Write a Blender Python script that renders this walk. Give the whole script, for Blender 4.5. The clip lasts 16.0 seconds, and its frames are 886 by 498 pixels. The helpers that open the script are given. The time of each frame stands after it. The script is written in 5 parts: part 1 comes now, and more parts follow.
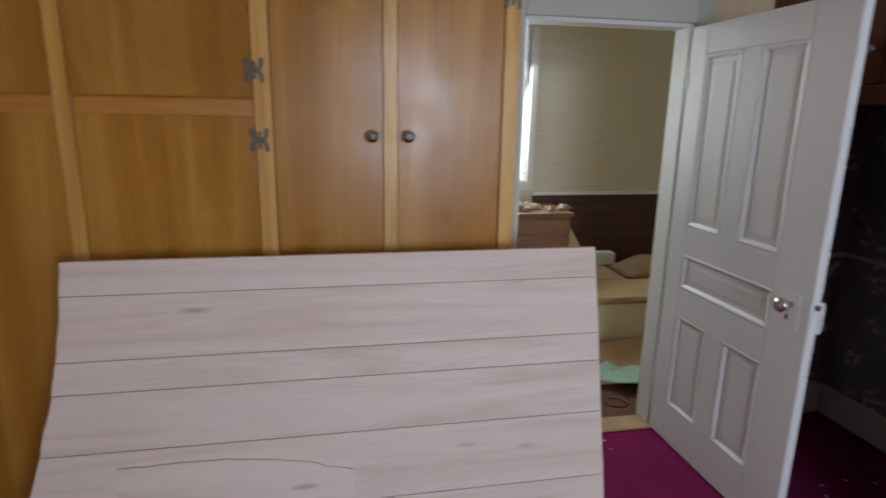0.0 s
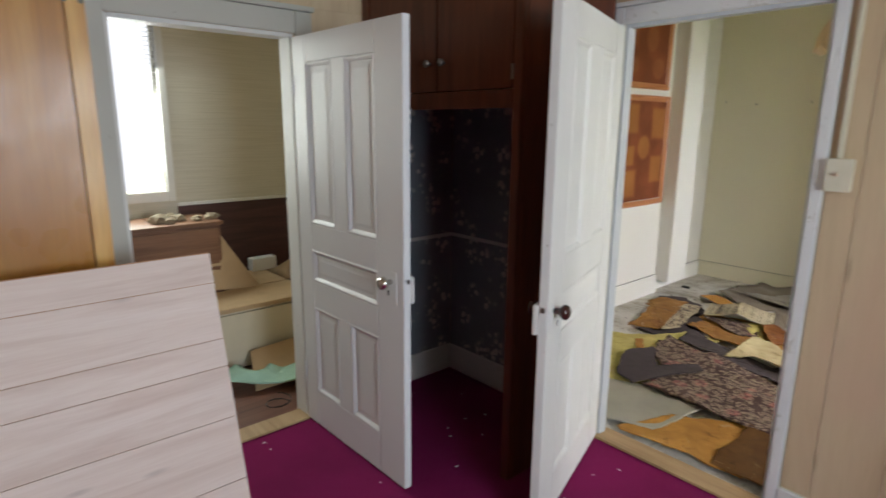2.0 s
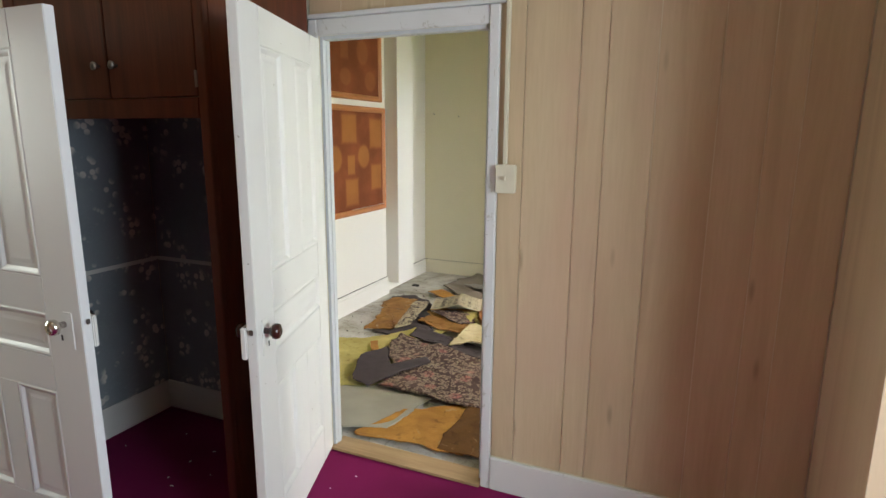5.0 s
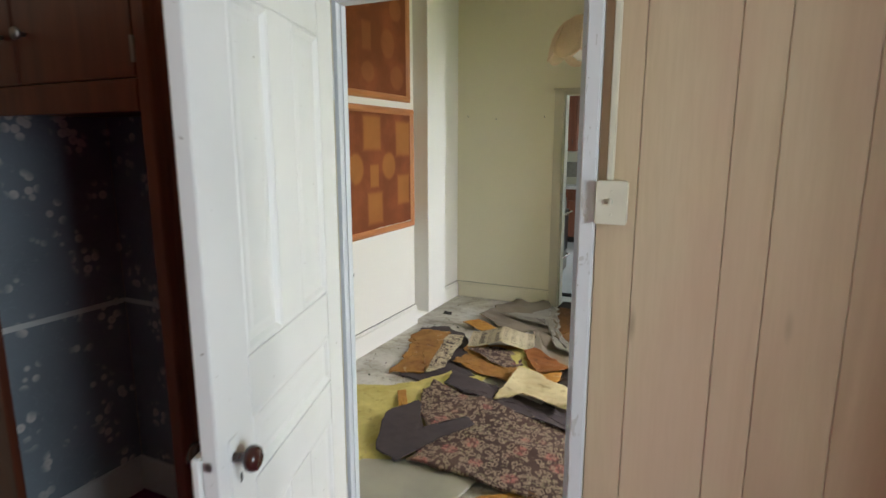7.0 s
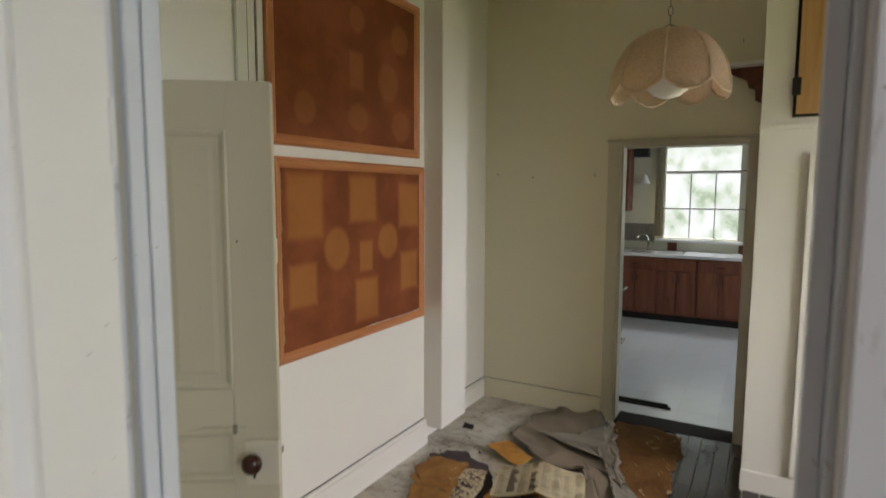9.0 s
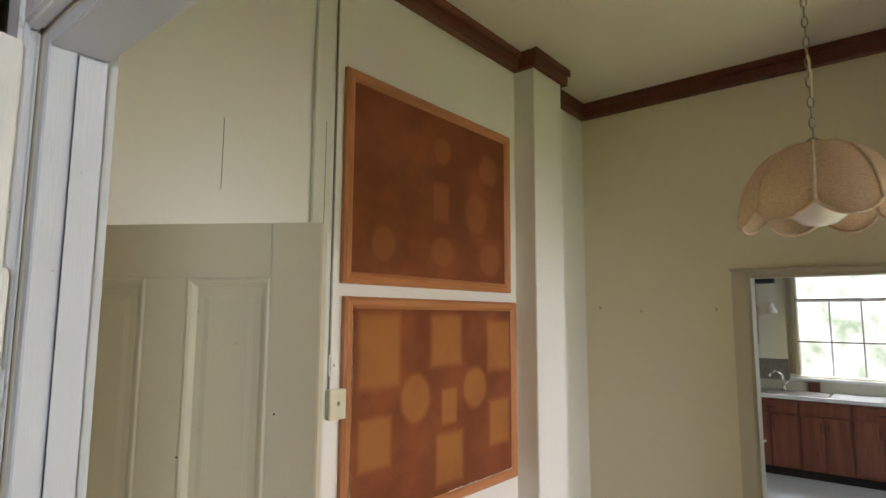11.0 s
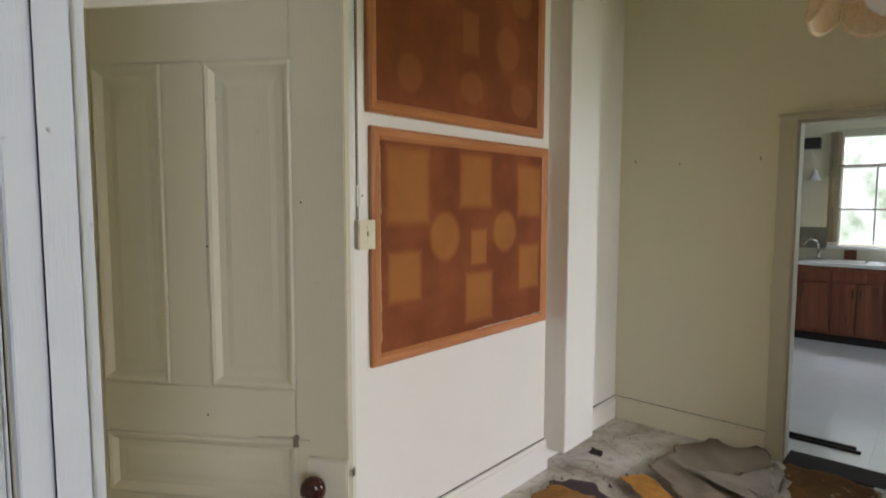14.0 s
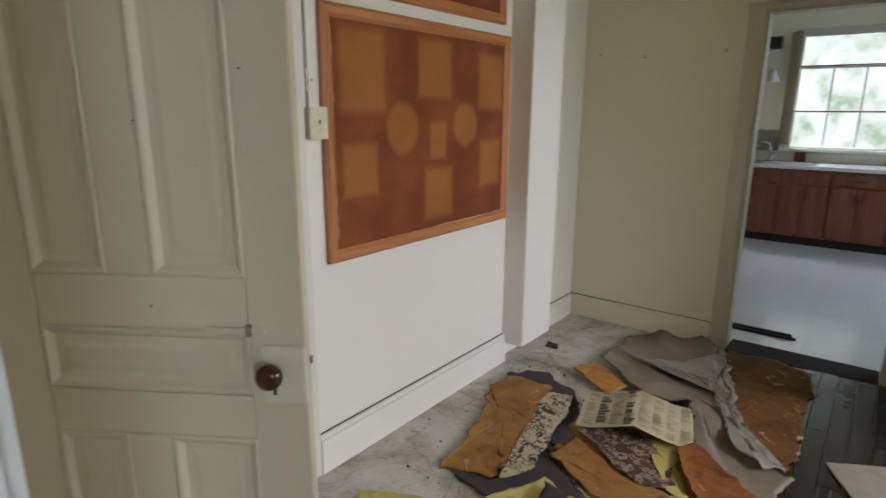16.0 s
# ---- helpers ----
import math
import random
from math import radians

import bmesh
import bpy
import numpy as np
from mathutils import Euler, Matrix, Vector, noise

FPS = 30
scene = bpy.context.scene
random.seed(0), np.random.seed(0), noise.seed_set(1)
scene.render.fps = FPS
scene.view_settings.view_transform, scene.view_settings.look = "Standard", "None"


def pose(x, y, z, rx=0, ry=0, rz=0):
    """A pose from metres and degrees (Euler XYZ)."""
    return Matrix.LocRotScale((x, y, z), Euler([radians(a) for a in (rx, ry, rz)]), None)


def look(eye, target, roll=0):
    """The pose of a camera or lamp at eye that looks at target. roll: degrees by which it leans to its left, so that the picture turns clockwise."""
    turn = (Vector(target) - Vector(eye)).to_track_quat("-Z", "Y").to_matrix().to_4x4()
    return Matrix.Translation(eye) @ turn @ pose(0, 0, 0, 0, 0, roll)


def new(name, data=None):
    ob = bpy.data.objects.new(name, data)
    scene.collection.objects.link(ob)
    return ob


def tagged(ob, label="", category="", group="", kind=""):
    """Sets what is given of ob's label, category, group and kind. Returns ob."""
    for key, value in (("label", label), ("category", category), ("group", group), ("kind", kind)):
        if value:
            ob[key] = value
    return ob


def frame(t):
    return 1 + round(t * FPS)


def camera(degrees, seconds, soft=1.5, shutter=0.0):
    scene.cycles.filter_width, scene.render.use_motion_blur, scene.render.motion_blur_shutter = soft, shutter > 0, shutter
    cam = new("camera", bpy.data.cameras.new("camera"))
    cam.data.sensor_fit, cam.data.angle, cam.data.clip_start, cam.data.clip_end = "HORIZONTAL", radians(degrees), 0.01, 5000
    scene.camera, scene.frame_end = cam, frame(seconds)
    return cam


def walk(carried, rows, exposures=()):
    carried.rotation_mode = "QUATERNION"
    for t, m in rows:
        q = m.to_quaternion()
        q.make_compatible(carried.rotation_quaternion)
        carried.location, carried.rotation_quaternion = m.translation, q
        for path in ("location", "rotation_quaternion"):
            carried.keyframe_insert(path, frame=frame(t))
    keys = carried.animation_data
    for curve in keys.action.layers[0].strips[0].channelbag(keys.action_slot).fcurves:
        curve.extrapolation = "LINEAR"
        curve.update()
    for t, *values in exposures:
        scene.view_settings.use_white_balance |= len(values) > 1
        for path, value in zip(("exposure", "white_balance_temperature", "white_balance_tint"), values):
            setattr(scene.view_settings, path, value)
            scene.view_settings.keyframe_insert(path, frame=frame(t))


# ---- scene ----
cam = camera(76.0, 16.0, 1.5, 0.5)
PATH = [
    (0, (0.483, 0.305, 1.597), (0.856, 2.215, 1.134), 1.0),
    (0.5, (0.563, 0.268, 1.593), (1.175, 2.118, 1.142), 0.9),
    (1, (0.647, 0.234, 1.597), (1.489, 1.992, 1.147), 0.9),
    (1.5, (0.72, 0.169, 1.602), (1.791, 1.799, 1.159), 0.7),
    (2, (0.753, 0.12, 1.594), (2.041, 1.588, 1.164), 0.5),
    (2.5, (0.772, 0.059, 1.605), (2.22, 1.373, 1.182), 0.4),
    (3, (0.78, -0.006, 1.6), (2.373, 1.132, 1.192), 0.3),
    (3.5, (0.786, -0.075, 1.586), (2.5, 0.879, 1.193), 0.2),
    (3.7, (0.786, -0.096, 1.588), (2.539, 0.784, 1.195), 0.1),
    (5.8, (1.084, 0.168, 1.606), (2.888, 0.937, 1.213), 0.4),
    (6, (1.154, 0.209, 1.59), (2.95, 1.0, 1.202), 0.1),
    (6.5, (1.343, 0.361, 1.582), (3.124, 1.187, 1.197), -0.1),
    (7, (1.572, 0.468, 1.587), (3.346, 1.315, 1.218), -0.0),
    (7.5, (1.903, 0.538, 1.609), (3.671, 1.405, 1.26), -0.2),
    (8, (2.182, 0.638, 1.596), (3.933, 1.546, 1.266), 0.1),
    (8.5, (2.437, 0.768, 1.644), (4.176, 1.711, 1.351), 0.4),
    (9, (2.691, 0.851, 1.689), (4.422, 1.834, 1.493), 0.2),
    (9.5, (2.876, 0.9, 1.74), (4.56, 1.976, 1.66), -0.0),
    (10, (2.941, 0.999, 1.766), (4.584, 2.138, 1.823), 0.1),
    (10.2, (2.971, 0.97, 1.788), (4.584, 2.147, 1.895), 0.1),
    (12.3, (3.031, 1.071, 1.7), (4.532, 2.363, 1.975), -0.0),
    (12.5, (3.043, 1.073, 1.684), (4.541, 2.376, 1.929), -0.0),
    (13, (3.038, 1.077, 1.647), (4.533, 2.397, 1.787), 0.1),
    (13.5, (3.053, 1.06, 1.593), (4.54, 2.398, 1.599), 0.1),
    (14, (3.059, 1.058, 1.553), (4.536, 2.397, 1.391), 0.1),
    (14.5, (3.085, 1.07, 1.509), (4.545, 2.404, 1.212), 0.1),
    (15, (3.084, 1.068, 1.486), (4.53, 2.39, 1.083), 0.2),
    (15.5, (3.078, 1.088, 1.483), (4.518, 2.397, 1.02), 0.3),
    (16, (3.113, 1.107, 1.477), (4.645, 2.302, 1.002), 0.3),
]
EXPOSURE = [(0, -0.35, 5900, 14), (2, -0.18, 6200, 12), (3.5, 0.0, 6300, 10), (6.5, 0.15, 6150, 8), (7.4, -0.2, 6050, 8), (8, -0.32, 6150, 9), (9, -0.62, 6400, 14), (10, -0.42, 6450, 17), (12.5, -0.16, 6400, 17), (13.3, -0.26, 6200, 15), (14.5, -0.48, 6150, 15), (16, -0.56, 6000, 14)]
walk(cam, [(t, look(eye, target, roll)) for t, eye, target, roll in PATH], EXPOSURE)

# ---- world, light ----
def link(nt, a, b):
    nt.links.new(a, b)


world = bpy.data.worlds.new("world")
scene.world = world
world.use_nodes = True
wn = world.node_tree
sky = wn.nodes.new("ShaderNodeTexSky")
sky.sky_type = "NISHITA"
sky.sun_disc = False
sky.sun_elevation, sky.sun_rotation = radians(48), radians(150)
link(wn, sky.outputs["Color"], wn.nodes["Background"].inputs["Color"])
wn.nodes["Background"].inputs["Strength"].default_value = 0.12

sun = new("sun", bpy.data.lights.new("sun", "SUN"))
sun.data.energy, sun.data.angle, sun.data.color = 0.8, radians(15), (1, 0.96, 0.9)
sun.matrix_world = look((0, 0, 20), (-6, 10, 0))


def area_light(name, eye, target, w, h, power, color):
    lamp = new(name, bpy.data.lights.new(name, "AREA"))
    lamp.data.shape, lamp.data.size, lamp.data.size_y = "RECTANGLE", w, h
    lamp.data.energy, lamp.data.color = power, color
    lamp.matrix_world = look(eye, target)
    return lamp


area_light("skylight_bedroom", (1.4, -1.87, 1.65), (1.3, 2.6, 0.8), 1.3, 1.3, 108, (0.84, 0.93, 1.0))
area_light("skylight_dining", (5.5, -1.95, 2.35), (5.6, 2.4, 0.6), 2.2, 1.1, 330, (1.0, 0.93, 0.96))
area_light("lawn_light_dining", (5.45, -0.94, 1.2), (5.7, 2.4, 2.9), 1.3, 0.6, 15, (0.86, 1.0, 0.32))
area_light("skylight_kitchen", (11.75, 1.6, 3.3), (9.6, 1.55, 0.6), 2.0, 1.4, 240, (0.88, 0.95, 1.0))
area_light("skylight_back_bedroom", (1.58, 4.62, 1.7), (1.9, 2.9, 0.6), 0.7, 1.1, 40, (0.95, 1.0, 0.88))
# unseen fill added to brighten the kitchen floor; the south wall has no window
area_light("fill_kitchen_side", (8.6, -1.0, 1.6), (8.6, 3, 0.0), 1.2, 1.2, 72, (0.74, 0.88, 1.0))

# ---- materials ----
def rgb(c):
    return (*c, 1.0)


class Mat:
    """A node material with small helpers to wire it."""

    def __init__(self, name, rough=0.6, metal=0.0):
        self.m = bpy.data.materials.new(name)
        self.m.use_nodes = True
        self.nt = self.m.node_tree
        self.b = self.nt.nodes["Principled BSDF"]
        self.b.inputs["Roughness"].default_value = rough
        self.b.inputs["Metallic"].default_value = metal
        self.tc = self.nt.nodes.new("ShaderNodeTexCoord").outputs["Object"]

    def node(self, kind, **inputs):
        n = self.nt.nodes.new(kind)
        for k, v in inputs.items():
            self.put(n.inputs[k.replace("_", " ")], v)
        return n

    def put(self, socket, v):
        if isinstance(v, bpy.types.NodeSocket):
            self.nt.links.new(v, socket)
        else:
            socket.default_value = v

    def stretch(self, sx, sy, sz, off=None):
        n = self.node("ShaderNodeMapping", Vector=self.tc, Scale=(sx, sy, sz))
        if off is not None:
            self.put(n.inputs["Location"], off)
        return n.outputs["Vector"]

    def noise(self, vec, scale, detail=4.0, rough=0.55, dist=0.0):
        return self.node("ShaderNodeTexNoise", Vector=vec, Scale=scale, Detail=detail, Roughness=rough, Distortion=dist).outputs["Fac"]

    def ramp(self, fac, stops):
        n = self.node("ShaderNodeValToRGB", Fac=fac)
        e = n.color_ramp.elements
        while len(e) < len(stops):
            e.new(0.5)
        for el, (p, c) in zip(e, stops):
            el.position, el.color = p, rgb(c)
        return n.outputs["Color"]

    def mix(self, fac, a, b, how="MIX"):
        n = self.nt.nodes.new("ShaderNodeMix")
        n.data_type, n.blend_type = "RGBA", how
        for s, v in ((n.inputs[0], fac), (n.inputs[6], a), (n.inputs[7], b)):
            self.put(s, rgb(v) if isinstance(v, tuple) and len(v) == 3 else v)
        return n.outputs[2]

    def math(self, op, a, b=0.0):
        n = self.nt.nodes.new("ShaderNodeMath")
        n.operation = op
        self.put(n.inputs[0], a)
        self.put(n.inputs[1], b)
        return n.outputs[0]

    def span(self, v, a, b, c=0.0, d=1.0):
        n = self.node("ShaderNodeMapRange", Value=v, From_Min=a, From_Max=b, To_Min=c, To_Max=d)
        n.interpolation_type = "SMOOTHSTEP"
        return n.outputs[0]

    def random(self):
        return self.nt.nodes.new("ShaderNodeObjectInfo").outputs["Random"]

    def bump(self, h, strength=0.3, dist=0.01):
        n = self.node("ShaderNodeBump", Height=h, Strength=strength, Distance=dist)
        self.put(self.b.inputs["Normal"], n.outputs["Normal"])

    def color(self, c):
        self.put(self.b.inputs["Base Color"], rgb(c) if isinstance(c, tuple) else c)
        return self

    def rough(self, v):
        self.put(self.b.inputs["Roughness"], v)


def painted(name, c, dirt=(0.3, 0.27, 0.2), amount=0.35, rough=0.5, streak=False, chips=False):
    m = Mat(name, rough)
    big = m.noise(m.tc, 1.7, 5)
    fine = m.noise(m.stretch(30, 30, 3) if streak else m.tc, 14 if streak else 45, 4)
    col = m.mix(m.span(big, 0.45, 0.8, 0, amount * 0.5), c, tuple(x * 0.8 for x in c))
    specks = m.span(m.noise(m.tc, 60, 2), 0.72, 0.78, 0, amount)
    col = m.mix(specks, col, dirt)
    if chips:
        col = m.mix(m.span(m.noise(m.stretch(1, 1, 0.5), 22, 5, 0.7, 0.8), 0.61, 0.64, 0, 0.5), col, (0.42, 0.4, 0.33))
    m.color(col)
    m.rough(m.span(big, 0.2, 0.8, rough - 0.08, rough + 0.12))
    m.bump(m.math("ADD", m.math("MULTIPLY", fine, 0.5), big), 0.18, 0.006)
    return m.m


def timber(name, dark, mid, light, axis="z", rough=0.4, knots=True, grain=1.0, vary=0.0, spec=0.5, tint=None):
    m = Mat(name, rough)
    s = {"x": (0.6, 9, 9), "y": (9, 0.6, 9), "z": (9, 9, 0.6)}[axis]
    shift = m.math("MULTIPLY", m.random(), 30.0)
    off = m.node("ShaderNodeCombineXYZ", X=shift, Y=shift, Z=shift).outputs[0]
    v = m.stretch(*s, off)
    g = m.noise(v, 1.6 * grain, 6, 0.6, 1.2)
    fine = m.noise(m.stretch(*[k * 8 for k in s]), 1.5, 3)
    col = m.ramp(g, [(0.28, dark), (0.5, mid), (0.72, light)])
    col = m.mix(m.span(fine, 0.35, 0.7, 0, 0.25), col, dark)
    blot = m.noise(m.tc, 2.2, 3)
    col = m.mix(m.span(blot, 0.4, 0.75, 0, 0.3), col, mid)
    if tint:
        col = m.mix(m.span(m.noise(m.stretch(1.6, 1.6, 0.8), 1.5, 4), 0.4, 0.66, 0, 0.45), col, tint)
    if knots:
        k = {"x": (1.2, 5, 5), "y": (5, 1.2, 5), "z": (5, 5, 1.2)}[axis]
        vor = m.node("ShaderNodeTexVoronoi", Vector=m.stretch(*k, off), Scale=1.6).outputs["Distance"]
        col = m.mix(m.span(vor, 0.02, 0.13, 0.6, 0.0), col, tuple(x * 0.5 for x in dark))
    if vary:
        col = m.mix(m.math("MULTIPLY", m.random(), vary), col, dark)
    m.color(col)
    m.rough(m.span(blot, 0.3, 0.7, rough - 0.06, rough + 0.12))
    m.b.inputs["Specular IOR Level"].default_value = spec
    m.bump(fine, 0.12, 0.002)
    return m.m


def plain(name, c, rough=0.5, metal=0.0, vary=0.25, scale=18.0, bump=0.1):
    m = Mat(name, rough, metal)
    n = m.noise(m.tc, scale, 5)
    m.color(m.mix(m.span(n, 0.35, 0.75, 0, vary), c, tuple(x * 0.55 for x in c)))
    m.bump(n, bump, 0.004)
    return m.m


WHITE_DOOR = painted("white_gloss_paint", (0.74, 0.75, 0.74), amount=0.3, rough=0.38, streak=True)
WHITE_OLD = painted("chipped_white_paint", (0.72, 0.72, 0.68), (0.25, 0.22, 0.15), 0.8, 0.5, True)
CREAM_DOOR = painted("cream_door_paint", (0.55, 0.515, 0.4), (0.2, 0.15, 0.1), 0.25, 0.42, True)
# white casing paint with the dim light near the door head put into its colour
SHADED_CASING = painted("shaded_white_casing", (0.5, 0.5, 0.43), (0.25, 0.22, 0.15), 0.6, 0.5, True)
JAMB_PAINT = painted("bluish_jamb_paint", (0.575, 0.605, 0.62), (0.2, 0.18, 0.14), 0.8, 0.45, True)
CHIPPED = painted("flaking_white_paint", (0.72, 0.73, 0.71), (0.25, 0.22, 0.15), 0.8, 0.5, True, True)
LOCK_PAINT = painted("pale_lock_paint", (0.62, 0.59, 0.485), (0.25, 0.2, 0.15), 0.6, 0.45)
DINING_WALL = painted("cream_wall_paint", (0.74, 0.695, 0.535), (0.3, 0.25, 0.15), 0.2, 0.6)
DINING_WHITE = painted("white_wallboard", (0.81, 0.8, 0.77), (0.4, 0.35, 0.28), 0.15, 0.5)
CEILING = painted("ceiling_paint", (0.72, 0.69, 0.58), amount=0.3, rough=0.7)
PANELING = timber("pale_wood_panelling", (0.5, 0.375, 0.225), (0.64, 0.51, 0.325), (0.68, 0.56, 0.375), "z", 0.45, True, 0.32, 0.25, 0.4, (0.62, 0.42, 0.3))
PLY = timber("varnished_plywood", (0.3, 0.115, 0.013), (0.47, 0.215, 0.026), (0.63, 0.35, 0.075), "z", 0.3, False, 0.3, 0.15, 0.4, (0.34, 0.13, 0.02))
PINE = timber("varnished_pine", (0.4, 0.18, 0.028), (0.66, 0.36, 0.075), (0.76, 0.47, 0.13), "z", 0.36, True, 0.8)
PINE_X = timber("varnished_pine_rail", (0.42, 0.17, 0.03), (0.52, 0.23, 0.045), (0.58, 0.28, 0.06), "x", 0.36, False, 0.8)
PALE_BOARD = timber("pale_grooved_board", (0.64, 0.5, 0.42), (0.79, 0.675, 0.595), (0.83, 0.73, 0.66), "x", 0.55, True, 0.6, 0.15, 0.3)
BOARD_EDGE = timber("raw_board_edge", (0.4, 0.2, 0.1), (0.5, 0.28, 0.15), (0.58, 0.35, 0.2), "x", 0.7, False)
DARK_WOOD = timber("dark_stained_wood", (0.055, 0.014, 0.006), (0.115, 0.03, 0.012), (0.165, 0.048, 0.019), "z", 0.4, True, 0.7)
CROWN = timber("brown_crown_wood", (0.065, 0.018, 0.01), (0.13, 0.036, 0.019), (0.18, 0.055, 0.028), "x", 0.4, False)
FRAME_WOOD = timber("orange_oak_trim", (0.36, 0.13, 0.045), (0.5, 0.2, 0.075), (0.58, 0.26, 0.105), "x", 0.4, False, 1.4)
FRAME_WOOD_Z = timber("orange_oak_stile", (0.36, 0.13, 0.045), (0.5, 0.2, 0.075), (0.58, 0.26, 0.105), "z", 0.4, False, 1.4)
KITCHEN_WOOD = timber("red_brown_cabinet", (0.12, 0.034, 0.017), (0.21, 0.062, 0.033), (0.28, 0.1, 0.052), "z", 0.4, True, 0.7)
TAN_WOOD = timber("tan_cupboard_door", (0.4, 0.22, 0.09), (0.52, 0.3, 0.13), (0.6, 0.37, 0.17), "z", 0.45, False)
OLD_BOARDS = timber("worn_floorboards", (0.009, 0.007, 0.006), (0.02, 0.015, 0.013), (0.07, 0.06, 0.055), "x", 0.17, False, 1.3, 0.35)
THRESHOLD = timber("worn_oak_threshold", (0.25, 0.15, 0.07), (0.42, 0.28, 0.14), (0.5, 0.35, 0.19), "y", 0.55, False)
DARK_PANEL = timber("purple_brown_board", (0.04, 0.014, 0.012), (0.07, 0.024, 0.02), (0.095, 0.035, 0.03), "x", 0.45, False)
DRESSER = timber("brown_dresser", (0.1, 0.045, 0.022), (0.19, 0.09, 0.045), (0.25, 0.125, 0.065), "x", 0.45, False)
BROWN_FLOOR = timber("brown_back_floor", (0.08, 0.035, 0.022), (0.14, 0.06, 0.04), (0.2, 0.09, 0.06), "x", 0.5, False)
CHROME = plain("tarnished_chrome", (0.7, 0.68, 0.64), 0.22, 1.0, 0.4)
STEEL = plain("dull_steel", (0.32, 0.3, 0.27), 0.4, 1.0, 0.5)
HINGE = plain("tarnished_hinge", (0.13, 0.12, 0.09), 0.42, 0.8, 0.9, 60)
BLACK = plain("black_enamel", (0.015, 0.014, 0.014), 0.3)
BROWN_KNOB = plain("brown_porcelain", (0.045, 0.014, 0.01), 0.15)
IVORY = plain("ivory_plastic", (0.72, 0.68, 0.52), 0.35, 0, 0.12)
GLOBE = plain("opal_glass", (0.85, 0.84, 0.8), 0.2, 0, 0.05)
CARDBOARD = plain("tan_cardboard", (0.48, 0.34, 0.19), 0.8, 0, 0.3, 6)
SHEET = plain("cream_bed_sheet", (0.62, 0.56, 0.42), 0.85, 0, 0.2, 5, 0.3)
GREEN_CLOTH = plain("pale_green_cloth", (0.36, 0.55, 0.44), 0.85, 0, 0.4, 9, 0.5)
COUNTER = plain("white_worktop", (0.7, 0.69, 0.68), 0.25, 0, 0.15, 20)
DARK_TRIM = plain("blackened_strip", (0.018, 0.014, 0.012), 0.85)
GREY_UNDERLAY = plain("grey_felt_underlay", (0.2, 0.163, 0.118), 0.95, 0, 0.65, 3.5, 0.6)
BLACK_BACK = plain("dark_carpet_backing", (0.055, 0.04, 0.043), 0.9, 0, 0.4, 20, 0.5)
PALE_LINO = plain("grey_green_lino", (0.36, 0.34, 0.27), 0.5, 0, 0.35, 4)
PLASTER = plain("crumbled_plaster", (0.27, 0.22, 0.15), 0.95, 0, 0.6, 30, 0.6)
CURTAIN = plain("pale_yellow_curtain", (0.62, 0.55, 0.38), 0.85, 0, 0.2, 10)
PLASTIC = plain("pale_film", (0.22, 0.2, 0.165), 0.6, 0, 0.5, 12, 0.5)


def rust_lino(name, c, c2):
    """Old floor covering, faded and rubbed in blotches."""
    m = Mat(name, 0.8)
    m.b.inputs["Specular IOR Level"].default_value = 0.2
    n = m.noise(m.tc, 5, 6, 0.65, 0.6)
    col = m.ramp(n, [(0.3, c2), (0.5, c), (0.7, tuple(min(1, x * 1.25) for x in c))])
    col = m.mix(m.span(m.noise(m.tc, 17, 4), 0.58, 0.72, 0, 0.55), col, tuple(x * 0.45 for x in c2))
    pale = m.span(m.noise(m.tc, 6.5, 5, 0.7, 1.5), 0.6, 0.64, 0, 0.6)
    col = m.mix(pale, col, (0.45, 0.34, 0.2))
    m.color(col)
    m.bump(m.math("ADD", n, m.noise(m.tc, 50, 3)), 0.3, 0.005)
    return m.m


def printed_strip():
    m = Mat("faded_floral_print", 0.8)
    n = m.noise(m.tc, 26, 4, 0.6, 1.5)
    col = m.ramp(n, [(0.44, (0.03, 0.018, 0.016)), (0.5, (0.3, 0.22, 0.15)), (0.53, (0.5, 0.43, 0.29)), (0.7, (0.42, 0.33, 0.2))])
    m.color(m.mix(m.span(m.noise(m.tc, 7, 3), 0.5, 0.6, 0, 0.5), col, (0.48, 0.41, 0.27)))
    return m.m


PRINTED = printed_strip()
GOLD = rust_lino("gold_lino", (0.3, 0.15, 0.042), (0.2, 0.085, 0.026))
GOLD_BRIGHT = rust_lino("orange_gold_lino", (0.42, 0.21, 0.045), (0.3, 0.13, 0.03))
GOLD_DARK = rust_lino("brown_gold_lino", (0.125, 0.058, 0.016), (0.07, 0.03, 0.01))
RUSSET = rust_lino("russet_lining", (0.2, 0.075, 0.02), (0.12, 0.035, 0.012))
YELLOW = rust_lino("yellow_green_lino", (0.52, 0.45, 0.15), (0.42, 0.33, 0.09))
CREAM_LINO = rust_lino("cream_lino_back", (0.5, 0.42, 0.24), (0.4, 0.3, 0.15))


